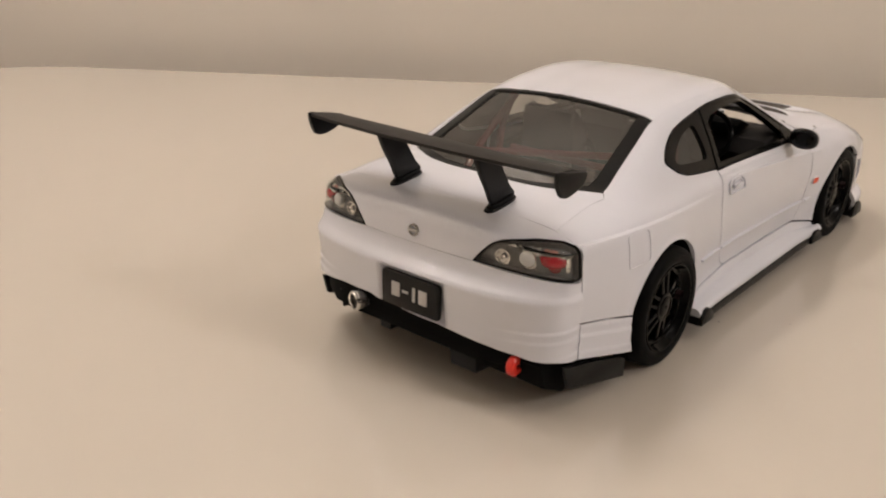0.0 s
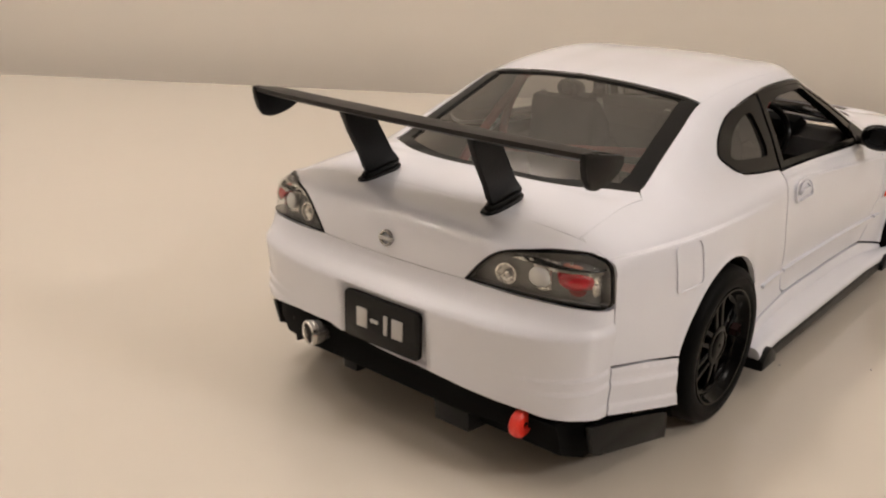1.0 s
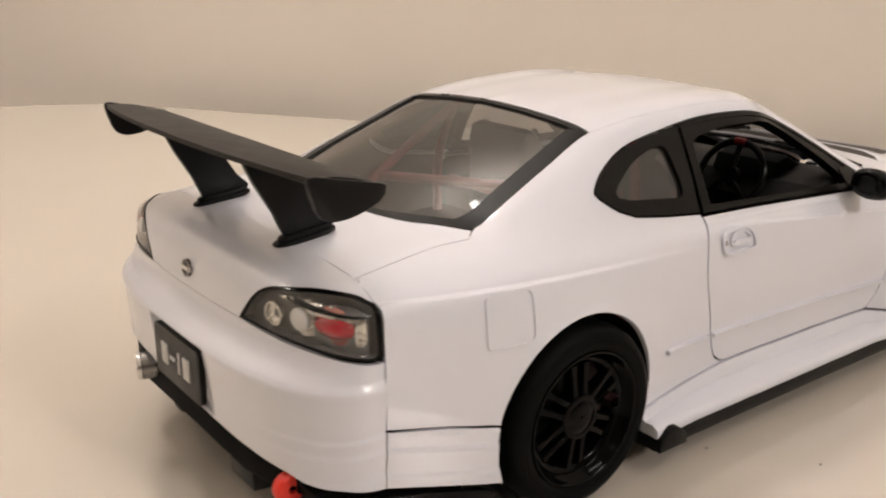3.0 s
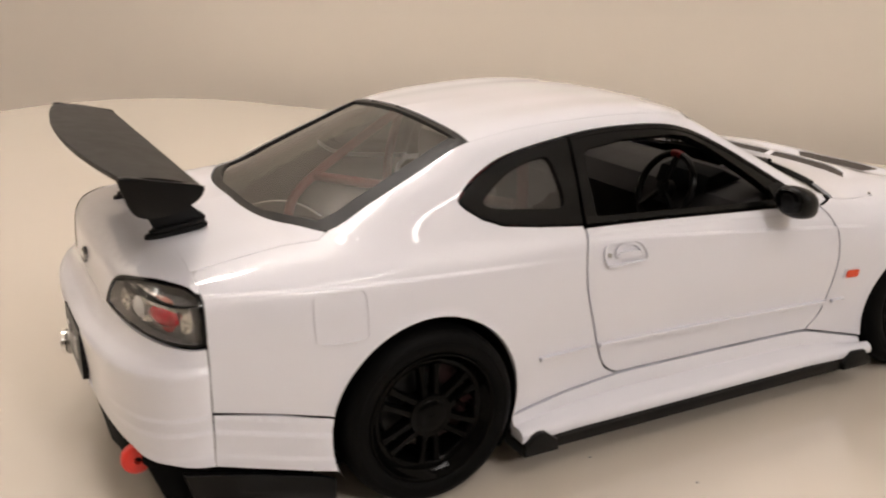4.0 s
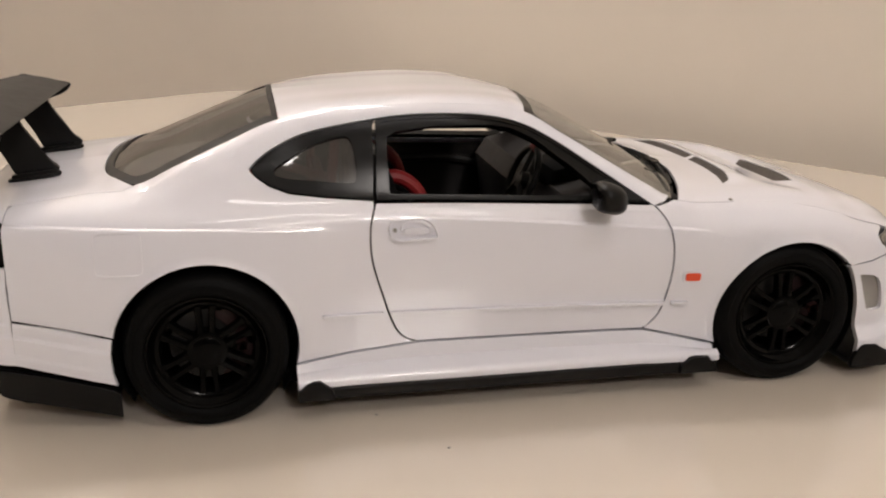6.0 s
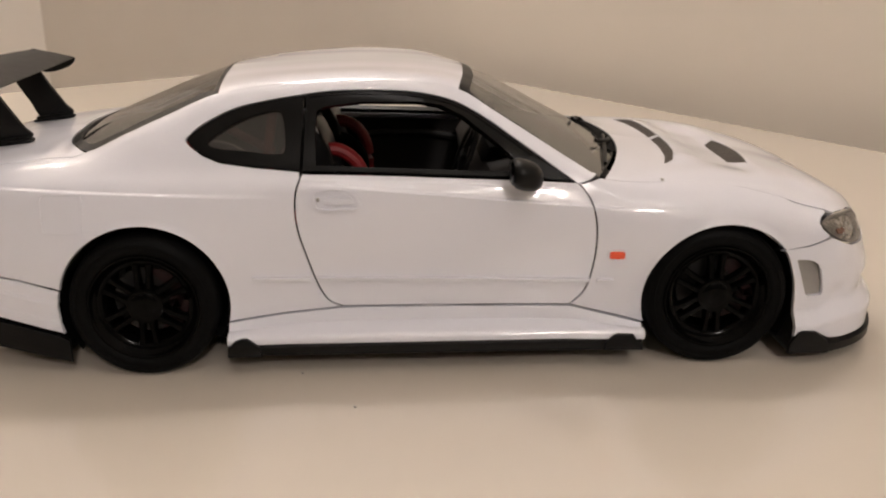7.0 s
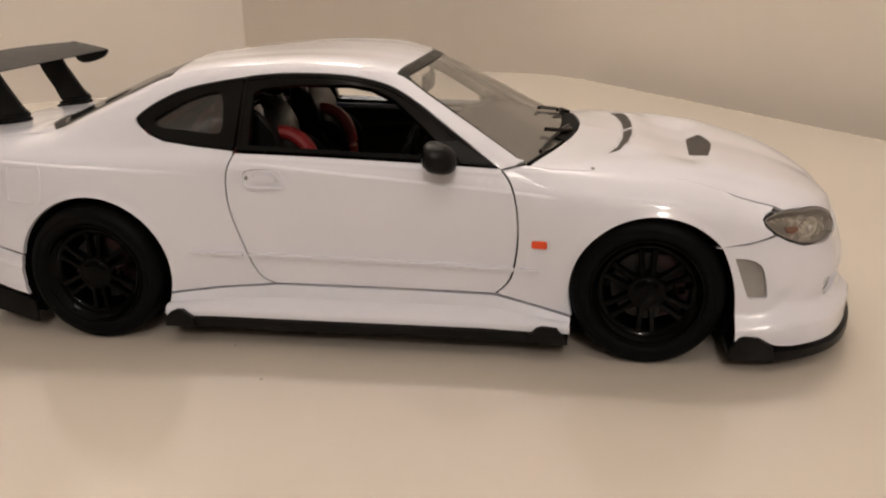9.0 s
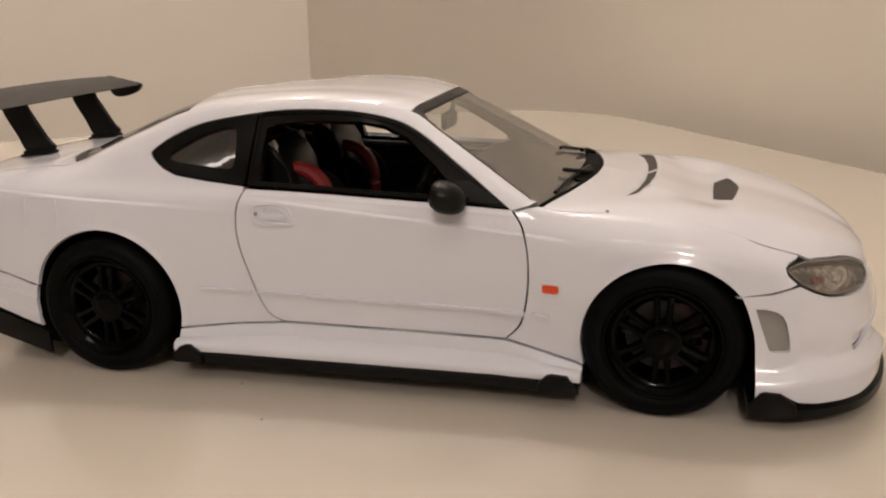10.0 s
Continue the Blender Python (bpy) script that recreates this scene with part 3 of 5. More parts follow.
door_frame = [(.697, .888)] + [(x, z + .004) for x, z in belt[::-1][1:-1]] + [(1.885, .838)] + win_high[::-1][1:30] + [(.715, 1.195), (.706, 1.05)]
door_hole = [(.758, .914), (.756, 1.05), (.762, 1.128), (.80, 1.146), (.958, 1.164), (1.206, 1.160), (1.30, 1.142), (1.40, 1.095), (1.55, .985), (1.655, .895), (1.64, .880), (1.30, .892), (1.0, .904)]


def step_out(z, z_seam):
    """The bumper's foot stands out in two soft steps below its joint."""
    d = z_seam - z
    soft = lambda t: min(1.0, max(0.0, t)) ** 2 * (3 - 2 * min(1.0, max(0.0, t)))
    return .008 * soft(d / .014) + .008 * soft((d - .045) / .02) + .006 * soft((d - .13) / .02)


def side_strip(pts, half):
    """A slim band along a line on the side."""
    return [(x, z + half) for x, z in pts] + [(x, z - half) for x, z in pts[::-1]]


def cl(x0, x1):
    return [(x, .4385 - .0195 * x) for x in np.linspace(x0, x1, 24)]


def ease(t):
    t = min(1.0, max(0.0, t))
    return t * t * (3 - 2 * t)


def lip_of(x, z, c):
    """The rolled lip round a wheel arch."""
    d = math.hypot(x - c[0], z - c[1]) - c[2]
    return .006 * math.exp(-(d / .018) ** 2)


def crest(x):
    return .817 - .039 * x


def arch_line(x, z):
    """The body line from the tail lamp over the rear wheel, proud below its crest, softer ahead."""
    d = crest(x) - z
    run = ease((.70 - x) / .7)
    wide = .008 + .014 * ease((x + .2) / .9)
    return .012 * run * ease(d / wide + .5) * math.exp(-max(0, d) / .12) + lip_of(x, z, RA)


def belt_ridge(x):
    """A fine roll just below the window."""
    return float(np.interp(x, [.695, .9, 1.3, 1.893], [.862, .856, .842, .812]))


def door_line(x, z):
    """The door's upper body line, falling towards the fender."""
    d = (.905 - .083 * x) - z
    ridge = .005 * math.exp(-((z - belt_ridge(x)) / .008) ** 2)
    return .010 * ease(d / .012 + .5) * math.exp(-max(0, d) / .05) * ease((x - .70) / .2) + ridge


def fender_line(x, z):
    d = (.905 - .083 * x) - z
    return .010 * ease(d / .012 + .5) * math.exp(-max(0, d) / .05) * ease((2.16 - x) / .14) + lip_of(x, z, FA)


def offsets(f, x0, x1, ds, n):
    return [[(x, f(x) - d) for x in np.linspace(x0, x1, n)] for d in ds]


ARCH_ROWS = offsets(crest, -.725, .66, (-.018, -.009, -.0045, 0, .0045, .009, .018), 110) + [arc(RA[0], RA[1], RA[2] + d, 168, -15, 60) for d in (.012, .025, .04)]
DOOR_ROWS = offsets(lambda x: .905 - .083 * x, .70, 2.2, (-.018, -.009, -.0045, 0, .0045, .009, .018), 120)
DOOR_ROWS += [[(x, belt_ridge(x) + e) for x in np.linspace(.70, 1.90, 80)] for e in (-.012, -.006, 0, .006, .012)]
FENDER_ROWS = DOOR_ROWS[:7] + [arc(FA[0], FA[1], FA[2] + d, 41, 198, 60) for d in (.012, .025, .04)]
FOOT_ROWS = [[(x, .473 + (x + .73) * -.19 - d) for x in np.linspace(-.725, -.3, 24)] for d in (.02, .045, .053, .061, .07, .085, .13, .137, .144, .15)]


def build_side(flip):
    s = dict(mirror=flip)
    q = panel("rear_quarter", side, quarter_poly, PAINT, car, 0.020, GAP, bulge=arch_line, lines=ARCH_ROWS, **s)
    panel("inner_liner", side, inset(quarter_poly, .012), MATT_BLACK, q, 0.06, lift=-.035, flange=0, **s)
    flap = oval(-.311, .735, .092, .084, 48, 7)
    panel("fuel_flap", side, flap, PAINT, q, 0.012, lift=.005, flange=.009, bulge=arch_line, holes=[inset(flap, .007)], **s)
    panel("moulding", side, side_strip(cl(.464, .715), .0075), PAINT, q, 0.012, lift=.016, flange=.020, **s)
    d = panel("door", side, door_poly, PAINT, car, 0.022, GAP, bulge=door_line, lines=DOOR_ROWS, **s)
    lining = panel("door_lining", side, inset(door_poly, .012), CABIN, d, 0.06, lift=-.04, flange=0, **s)
    bm = bmesh.new()
    g = 1 if flip else -1
    tube(bm, [(x, g * (-side(x, z).y - .062), z) for x, z in smooth_line([(.80, .700), (1.0, .735), (1.25, .740), (1.45, .715), (1.60, .66)], 4)], .024, 8)
    part_u("armrest", bm, CABIN, lining)
    panel("moulding", side, side_strip(cl(.745, 1.957), .0075), PAINT, d, 0.012, lift=.016, flange=.020, **s)
    cup = smooth_line([(.7495, .817), (.867, .828), (.917, .811), (.943, .772), (.937, .738), (.867, .734), (.757, .739)], 4, True)
    well = smooth_line([(.800, .810), (.867, .814), (.902, .796), (.917, .771), (.905, .762), (.798, .765)], 3, True)
    panel("handle_surround", side, cup, PAINT, d, 0.010, lift=.014, flange=.018, holes=[inset(cup, .010)], **s)
    panel("handle_well", side, well, PAINT, d, 0.010, lift=.013, flange=.017, holes=[inset(well, .007)], **s)
    panel("handle", side, oval(.852, .7765, .052, .0105, 30, 4), PAINT, d, 0.010, lift=.016, flange=.020, label="white pull handle", **s)
    panel("key_hole", side, oval(.764, .781, .008, .009, 14), GREY, d, 0.008, lift=.009, flange=.010, **s)
    panel("door_window_frame", side, door_frame, FRAME_BLACK, d, 0.025, .002, lift=.004, flange=.035, holes=[door_hole], label="black window frame", **s)
    panel("quarter_window_frame", side, quarter_frame, FRAME_BLACK, q, 0.025, .003, lift=.004, flange=.03, holes=[quarter_hole], label="black window frame", **s)
    panel("quarter_pane", side, inset(quarter_hole, -.006), QUARTER, q, 0.05, lift=-.010, flange=0, label="smoked pane", **s).visible_shadow = False
    # raised lip round the window frame
    panel("weather_strip", side, inset(door_frame, .004), FRAME_BLACK, d, 0.02, lift=.0075, flange=.006, holes=[inset(door_frame, .017)], **s)
    f = panel("front_fender", side, fender_poly, PAINT, car, 0.022, GAP, bulge=fender_line, lines=FENDER_ROWS, **s)
    panel("inner_liner", side, inset([p for p in fender_poly], .014), MATT_BLACK, f, 0.06, lift=-.035, flange=0, **s)
    panel("moulding", side, side_strip(cl(1.988, 2.062), .0075), PAINT, f, 0.012, lift=.016, flange=.020, **s)
    panel("side_repeater_rim", side, oval(2.069, .524, .043, .026, 28, 5), PAINT, f, 0.01, lift=.006, flange=.008, holes=[oval(2.069, .524, .034, .018, 28, 6)], **s)
    panel("side_repeater", side, oval(2.069, .524, .033, .0175, 28, 6), ORANGE, f, 0.008, lift=.010, flange=.012, label="orange side lamp", **s)
    panel("bumper_side", side, bumper_side_poly, PAINT, car, 0.014, .003, lift=0.005, bulge=lambda x, z: step_out(z, .473 + (x + .73) * -.19), lines=FOOT_ROWS, **s)
    panel("seam_backing", side, side_strip([(-.715, .470), (-.53, .440), (-.352, .402)], .018), MATT_BLACK, q, 0.02, lift=-.012, flange=0, **s)
    # wheel wells
    for c in (RA, FA):
        bm = bmesh.new()
        a = arc(c[0], c[1], c[2] - .004, -35, 215, 30)
        g = -1 if not flip else 1
        rings = [[bm.verts.new((x, g * y, z)) for x, z in a] for y in (.86, .56)]
        for i in range(len(a) - 1):
            bm.faces.new((rings[0][i], rings[0][i + 1], rings[1][i + 1], rings[1][i]))
        bm.faces.new(rings[1])
        part_u("wheel_well", bm, MATT_BLACK, q if c is RA else f)
    return q, d, f


for flip_ in (False, True):
    build_side(flip_)

# roof, boot lid, bonnet and glass from above
WT, RT, RB = row(6, 1.389, 0), row(6, .325, 0), row(6, -.258, 0)
front_edge = [(1.389 + 0.05 * (1 - (y / WT) ** 2), y) for y in np.linspace(-WT, WT, 21)]
roof_rear = [(.325 - .01 * (1 - (y / RT) ** 2), y) for y in np.linspace(-RT, RT, 15)]
roof_poly = ([(x, -row(6, x, 0)) for x in np.linspace(.325, 1.389, 60)] + front_edge[1:-1] + [(x, row(6, x, 0)) for x in np.linspace(1.389, .325, 60)]
             + roof_rear[::-1][1:-1])
roof = panel("roof", top, roof_poly, PAINT, car, 0.024)
panel("headlining", top, inset(roof_poly, .01), MATT_BLACK, roof, 0.08, lift=-.03, flange=0)
rear_base = [(-.262 - .162 * (1 - abs(y / RB) ** 3.2), y) for y in np.linspace(-RB, RB, 31)]
boot_top = ([(-.30, -row(5, -.3, 0)), *rear_base, (-.30, row(5, -.3, 0))] + [(x, row(5, x, 0)) for x in np.linspace(-.33, -.7318, 10)]
            + [(x, -row(5, x, 0)) for x in np.linspace(-.7318, -.33, 10)])
lamp_top = smooth_line([(.206, .740), (.259, .809), (.321, .858), (.413, .886), (.600, .916), (.80, .926), (.93, .918), (1.0, .890)], 4)
lamp_low = [(1.0, .706), (.966, .699), (.770, .712), (.573, .725), (.372, .735)]
mid_seam = [(a, .737 + .01 * abs(a)) for a in np.linspace(-.206, .206, 15)]
boot_rear = mid_seam + lamp_top[1:] + [(1.0, 1.0016)] + [(a, 1.0016) for a in np.linspace(.9, -.9, 19)] + [(-1.0, 1.0016)] + [(-a, r) for a, r in lamp_top[::-1]][:-1]
boot = panel("boot_lid", top, boot_top, PAINT, car, 0.024, 0.0015, extra=lambda bm: panel_into(bm, tail, inset(boot_rear, .0015), 0.03, 0.0))
panel("boot_lining", top, inset(boot_top, .01), MATT_BLACK, boot, 0.08, lift=-.035, flange=0)

BW = row(5, 2.02, 0)
bonnet_rear = [(2.02 + .185 * (1 - (y / BW) ** 2), y) for y in np.linspace(-BW, BW, 25)]
hl_top = [(3.07, .670), (3.15, .660), (3.245, .636), (3.305, .601), (3.336, .568)]
bonnet_poly = (bonnet_rear + [(x, seam_w(x)) for x in np.linspace(2.06, 3.03, 28)] + [(x, -side(x, z).y) for x, z in hl_top] + [(3.34, .40), (3.36, .2), (3.365, 0), (3.36, -.2), (3.34, -.40)]
               + [(x, side(x, z).y) for x, z in hl_top[::-1]] + [(x, -seam_w(x)) for x in np.linspace(3.03, 2.06, 28)])
vent_half = [(2.346, -.545), (2.388, -.40), (2.414, -.2), (2.420, -.018), (2.462, -.018), (2.456, -.18), (2.438, -.36), (2.398, -.50)]
vents = [vent_half, [(x, -y) for x, y in vent_half][::-1]]
vent_mid = [(2.714, -.36), (2.718, -.22), (2.724, -.06), (2.732, .05), (2.792, .12), (2.828, .0), (2.834, -.10), (2.818, -.25), (2.792, -.40)]


def vent_form(x, y):
    """The rear vents open backwards under a raised lip; the middle one lies at the end of a shallow trough."""
    a = abs(y)
    rear = np.interp(a, (0, .2, .4, .545), (2.420, 2.414, 2.388, 2.346))
    lip = .020 * ease((.58 - a) / .18) * (min(1, max(0, (x - rear) / .042)) if x < rear + .042 else 1 - ease((x - rear - .042) / .16))
    trough = .024 * ease((.58 - abs(y + .10)) / .26) * (ease((x - 2.48) / .24) if x < 2.725 else max(0, 1 - (x - 2.725) / .085))
    return lip - trough


bonnet = panel("bonnet", top, bonnet_poly, PAINT, car, 0.024, 0.0, holes=[*vents, vent_mid], flange=.012, bulge=vent_form)
for v_ in (*vents, vent_mid):
    panel("bonnet_vent", top, inset(v_, -.005), MESH_GREY, bonnet, 0.016, lift=-.003, flange=0, label="dark grey vent", bulge=vent_form)
for y_ in (-.745, .745):
    panel("bonnet_pin", top, oval(2.282, y_, .008, .008, 12), GREY, bonnet, .01, lift=.004, flange=.006)

screen = ([(x, y) for x, y in front_edge] + [(x, row(6, x, 0)) for x in np.linspace(1.41, 1.99, 24)] + [(x - .012, y * .97) for x, y in bonnet_rear[::-1]]
          + [(x, -row(6, x, 0)) for x in np.linspace(1.99, 1.41, 24)])
ws = panel("windscreen", top, screen, SCREEN, car, 0.05, 0.004, lift=-0.012, flange=0, label="grey tinted windscreen")
ws.visible_shadow = False
ws_in = ([(x + .055, y * .94) for x, y in front_edge] + [(x, row(6, x, 0) - .022) for x in np.linspace(1.47, 1.95, 20)] + [(x - .024, y * .97) for x, y in bonnet_rear[::-1]]
         + [(x, -row(6, x, 0) + .022) for x in np.linspace(1.95, 1.47, 20)])
panel("screen_border", top, screen, BLACK, ws, 0.03, 0.003, lift=-.004, flange=.014, holes=[ws_in], label="black border")
back = ([(x, -row(6, x, 0)) for x in np.linspace(-.25, .32, 24)] + roof_rear + [(x, row(6, x, 0)) for x in np.linspace(.32, -.25, 24)] + rear_base[::-1][1:-1])
rw = panel("rear_window", top, back, SMOKE, car, 0.05, 0.004, lift=-0.012, flange=0, label="grey tinted rear window")
rw.visible_shadow = False
back_in = ([(x, -row(6, x, 0) + .078) for x in np.linspace(-.20, .285, 20)] + [(x - .030, y * .90) for x, y in roof_rear] + [(x, row(6, x, 0) - .078) for x in np.linspace(.285, -.20, 20)]
           + [(x + .034, y * .915) for x, y in rear_base[::-1]][1:-1])
panel("window_border", top, back, BLACK, rw, 0.03, 0.003, lift=-.003, flange=.014, holes=[back_in], label="broad black border")


# wipers and cowl
def on_top(x, y, up):
    p = top(x, y)
    return Vector((p.x, p.y, p.z + up))


for y0, y1 in ((-.10, -.62), (.42, -.04)):
    bm = bmesh.new()
    n_ = 12
    xb = lambda y: 2.02 + .185 * (1 - (y / .79) ** 2)
    tube(bm, [on_top(xb(y0) - .05 - .10 * k / n_, y0 + (y1 - y0) * k / n_, .006) for k in range(n_ + 1)], .009, 6)
    tube(bm, [on_top(xb(y0 - .05) - .03, y0 - .05, .004), on_top(xb(y0) - .06, (y0 + y1) / 2 + .1, .014), on_top(xb((y0 + y1) / 2) - .11, (y0 + y1) / 2, .014)], .010, 6)
    part_u("wiper", bm, BLACK, car)
cowl = [(x - .006, y) for x, y in bonnet_rear[6:-6]] + [(x - .085 + .065 * (y / BW) ** 2, y * .95) for x, y in bonnet_rear[::-1][6:-6]]
panel("cowl", top, cowl, MATT_BLACK, car, .03, lift=-.002, flange=.01)

# rear bumper
low_edge = [(-1, .292), (-.85, .325), (-.65, .36), (-.5, .372), (-.31, .395), (-.138, .404), (-.095, .389), (.10, .373), (.273, .348), (.386, .337), (.486, .331), (.596, .319), (.80, .312), (1.0, .290)]
def dense_open(pts, h):
    n = len(pts)
    return [p for p in dense(pts, h)][:1 + sum(max(1, int((Vector(pts[i + 1]) - Vector(pts[i])).length / h)) for i in range(n - 1))]


bump_poly = dense_open(low_edge, .04) + [(1.0, .690), (.965, .689)] + [(a, r - .008) for a, r in lamp_low[2:]] + mid_seam[::-1] + [(-a, r - .008) for a, r in lamp_low[2:]][::-1] + [(-.965, .689), (-1.0, .690)]
FOOT_A = [[(a, .432 + .043 * abs(a) ** .7 - d) for a in np.linspace(-.995, .995, 90)] for d in (-.006, 0, .005, .010, .016, .03, .043, .05, .058, .067, .08, .13, .14, .15)]
SHELF = [[(a, r) for a in np.linspace(-.995, .995, 90)] for r in (.585, .598, .607, .616, .625, .634, .643, .655, .668)]
PLATE_Y, PLATE_Z, PLATE_HW, PLATE_HH = -.034, .491, .202, .108


def recess(a, r):
    """A shallow well round the rear plate."""
    q = tail(a, r)
    out = max(abs(q.y - PLATE_Y) - PLATE_HW, abs(q.z - PLATE_Z) - PLATE_HH)
    return -.024 * ease(.5 - out / .016)


WELL = []
for g_ in (-.008, 0, .008):
    for e_ in (-1, 1):
        WELL.append([(tail_a(PLATE_Y + e_ * (PLATE_HW + g_), .5), r_) for r_ in np.linspace(PLATE_Z - PLATE_HH, PLATE_Z + PLATE_HH, 20)])
        WELL.append([(tail_a(y_, .5), PLATE_Z + e_ * (PLATE_HH + g_)) for y_ in np.linspace(PLATE_Y - PLATE_HW, PLATE_Y + PLATE_HW, 30)])
bumper = panel("rear_bumper", tail, bump_poly, PAINT, car, 0.022, 0.0015, bulge=lambda a, r: step_out(r, .432 + .043 * abs(a) ** .7) * ease((abs(a) - .28) / .45) + .013 * ease((.642 - r) / .034) * math.exp(-max(0, .60 - r) / .075) + recess(a, r), lines=FOOT_A + SHELF + WELL)
panel("bumper_lining", tail, [(a, .40) for a in np.linspace(-1, 1, 21)] + [(a, .72) for a in np.linspace(1, -1, 21)], MATT_BLACK, bumper, .08, lift=-.05, flange=0)


# tail lamps
def build_tail_lamp(flip):
    s = dict(mirror=flip)
    out = lamp_top + lamp_low
    body = panel("tail_lamp", tail, inset(out, .002), LAMP_GREY, car, .03, lift=-.040, flange=0, label="tail lamp with red and clear lenses", **s)
    rim_out = [(a, r) for a, r in inset(out, .009)]
    rim_in = [(a if a < .9 else a - .010, r) for a, r in rim_out]
    panel("lamp_border", tail, out, GLOSS_BLACK, body, .02, .0015, lift=.002, flange=.006, holes=[rim_in], label="black border", **s)
    panel("bucket_wall", tail, inset(out, .003), LAMP_GREY, body, .02, .0015, lift=-.008, flange=.034, holes=[rim_in], **s)
    dome = lambda cx, cy, rx, ry, h: (lambda a, r: h * max(0.0, 1 - ((a - cx) / rx) ** 2 - ((r - cy) / ry) ** 2) ** .5)
    panel("reflector_bowl", tail, oval(.348, .787, .043, .038, 28), FACETS, body, .010, lift=-.022, flange=.02, holes=[oval(.348, .787, .035, .031, 22)], label="chrome ring", **s)
    panel("bowl", tail, oval(.348, .787, .035, .031, 22), FACETS, body, .012, lift=-.028, flange=0, bulge=lambda a, r: -dome(.348, .787, .036, .032, .014)(a, r), **s)
    panel("bulb", tail, oval(.352, .787, .013, .012, 16), CHROME, body, .008, lift=-.024, flange=.012, bulge=dome(.352, .787, .014, .013, .01), **s)
    panel("reversing_lens", tail, oval(.497, .802, .050, .036, 28, 2.4), WHITE_TRIM, body, .012, lift=-.030, flange=.02, bulge=dome(.497, .802, .062, .042, .024), label="white reversing lens", **s)
    for ca_, cr_, w_ in ((.575, .838, .020), (.80, .832, .022), (.46, .868, .016), (.70, .889, .014)):
        panel("reflector_facet", tail, oval(ca_, cr_, w_, w_ * .62, 16), FACETS, body, .008, lift=-.020, flange=.012, bulge=dome(ca_, cr_, w_ * 1.05, w_ * .65, .012), label="chrome facet", **s)
    panel("brake_lens", tail, smooth_line([(.588, .838), (.70, .836), (.815, .826), (.835, .796), (.812, .770), (.70, .768), (.618, .780), (.588, .81)], 4, True), LENS_RED, body, .012, lift=-.026, flange=.02, bulge=dome(.710, .802, .14, .040, .026), label="glossy red brake lens", **s)
    panel("fog_lens", tail, smooth_line([(.645, .772), (.70, .762), (.775, .768), (.765, .748), (.71, .740), (.66, .750)], 4, True), DEEP_RED, body, .01, lift=-.032, flange=.012, label="dark red lower lens", **s)
    panel("indicator_lens", tail, smooth_line([(.64, .882), (.69, .900), (.76, .895), (.79, .884), (.72, .876)], 4, True), PINK, body, .01, lift=-.028, flange=.012, label="pale red upper lens", **s)
    brow = smooth_line([(.425, .862), (.485, .880), (.585, .872), (.72, .866), (.90, .862), (.965, .864), (.965, .844), (.80, .846), (.66, .846), (.56, .848), (.49, .848)], 3, True)
    panel("trim_strip", tail, brow, GLOSS_BLACK, body, .012, lift=-.014, flange=.015, label="black eyebrow strip", **s)
    panel("chrome_strip", tail, [(.54, .846), (.66, .845), (.80, .843), (.93, .841), (.93, .830), (.80, .830), (.66, .834), (.54, .836)], CHROME, body, .012, lift=-.012, flange=.01, **s)
    panel("reflector_plate", tail, smooth_line([(.40, .845), (.46, .862), (.60, .850), (.63, .82), (.60, .765), (.50, .752), (.42, .775)], 4, True), FACETS, body, .012, lift=-.037, flange=.004, bulge=lambda a, r: .012 * math.cos((a - .5) * 40), label="chrome reflector", **s)
    panel("end_reflector", tail, smooth_line([(.845, .838), (.92, .842), (.945, .80), (.93, .745), (.85, .742), (.838, .79)], 4, True), FACETS, body, .012, lift=-.030, flange=.008, **s)
    panel("upper_reflector", tail, smooth_line([(.37, .855), (.43, .876), (.50, .893), (.62, .907), (.62, .882), (.50, .872), (.42, .850)], 3, True), FACETS, body, .012, lift=-.030, flange=.01, **s)
    panel("lamp_glass", tail, inset(out, .014), CLEAR, body, .03, lift=-.003, flange=0, label="clear cover", **s).visible_shadow = False


build_tail_lamp(False)
build_tail_lamp(True)

# front bumper, its duct and lip
duct = [(2.878, .490), (2.915, .488), (2.950, .480), (2.974, .465), (2.988, .440), (2.998, .400), (3.006, .360), (3.010, .330), (3.004, .322), (2.945, .320), (2.935, .330), (2.91, .40)]
front_low = [(3.385, .135), (3.36, .122), (3.25, .110), (3.10, .112), (3.04, .122), (2.99, .155), (2.925, .160), (2.903, .128), (2.889, .098)]
FRONT_EDGE = smooth_line([(2.885, .16), (2.884, .22), (2.881, .30), (2.871, .38), (2.852, .45), (2.831, .505), (2.8137, .539)], 3)
front_top = [(2.80, .540), (2.93, .556), (3.0, .578), (3.034, .590), (3.088, .562), (3.152, .536), (3.248, .519), (3.305, .520), (3.342, .533), (3.340, .572), (3.36, .575), (3.385, .50)]


nose_slot = [(3.246, .358), (3.262, .284), (3.325, .288), (3.365, .300), (3.365, .372), (3.32, .366)]


def flare(x, z):
    """The bumper's foot stands out below its scoop, most at the front."""
    soft = lambda t: min(1.0, max(0.0, t)) ** 2 * (3 - 2 * min(1.0, max(0.0, t)))
    full = .036 * ease((x - 3.12) / .2) * math.exp(-((z - .37) / .11) ** 2)
    scoop = .018 * math.exp(-((z - .31) / .05) ** 2) * min(1, max(0, (x - 3.0) / .1)) * ease((3.2 - x) / .1)
    return (.05 + .026 * ease((x - 3.08) / .2)) * soft((.262 + .03 * ease((x - 2.95) / .15) - z) / .085) + full - scoop


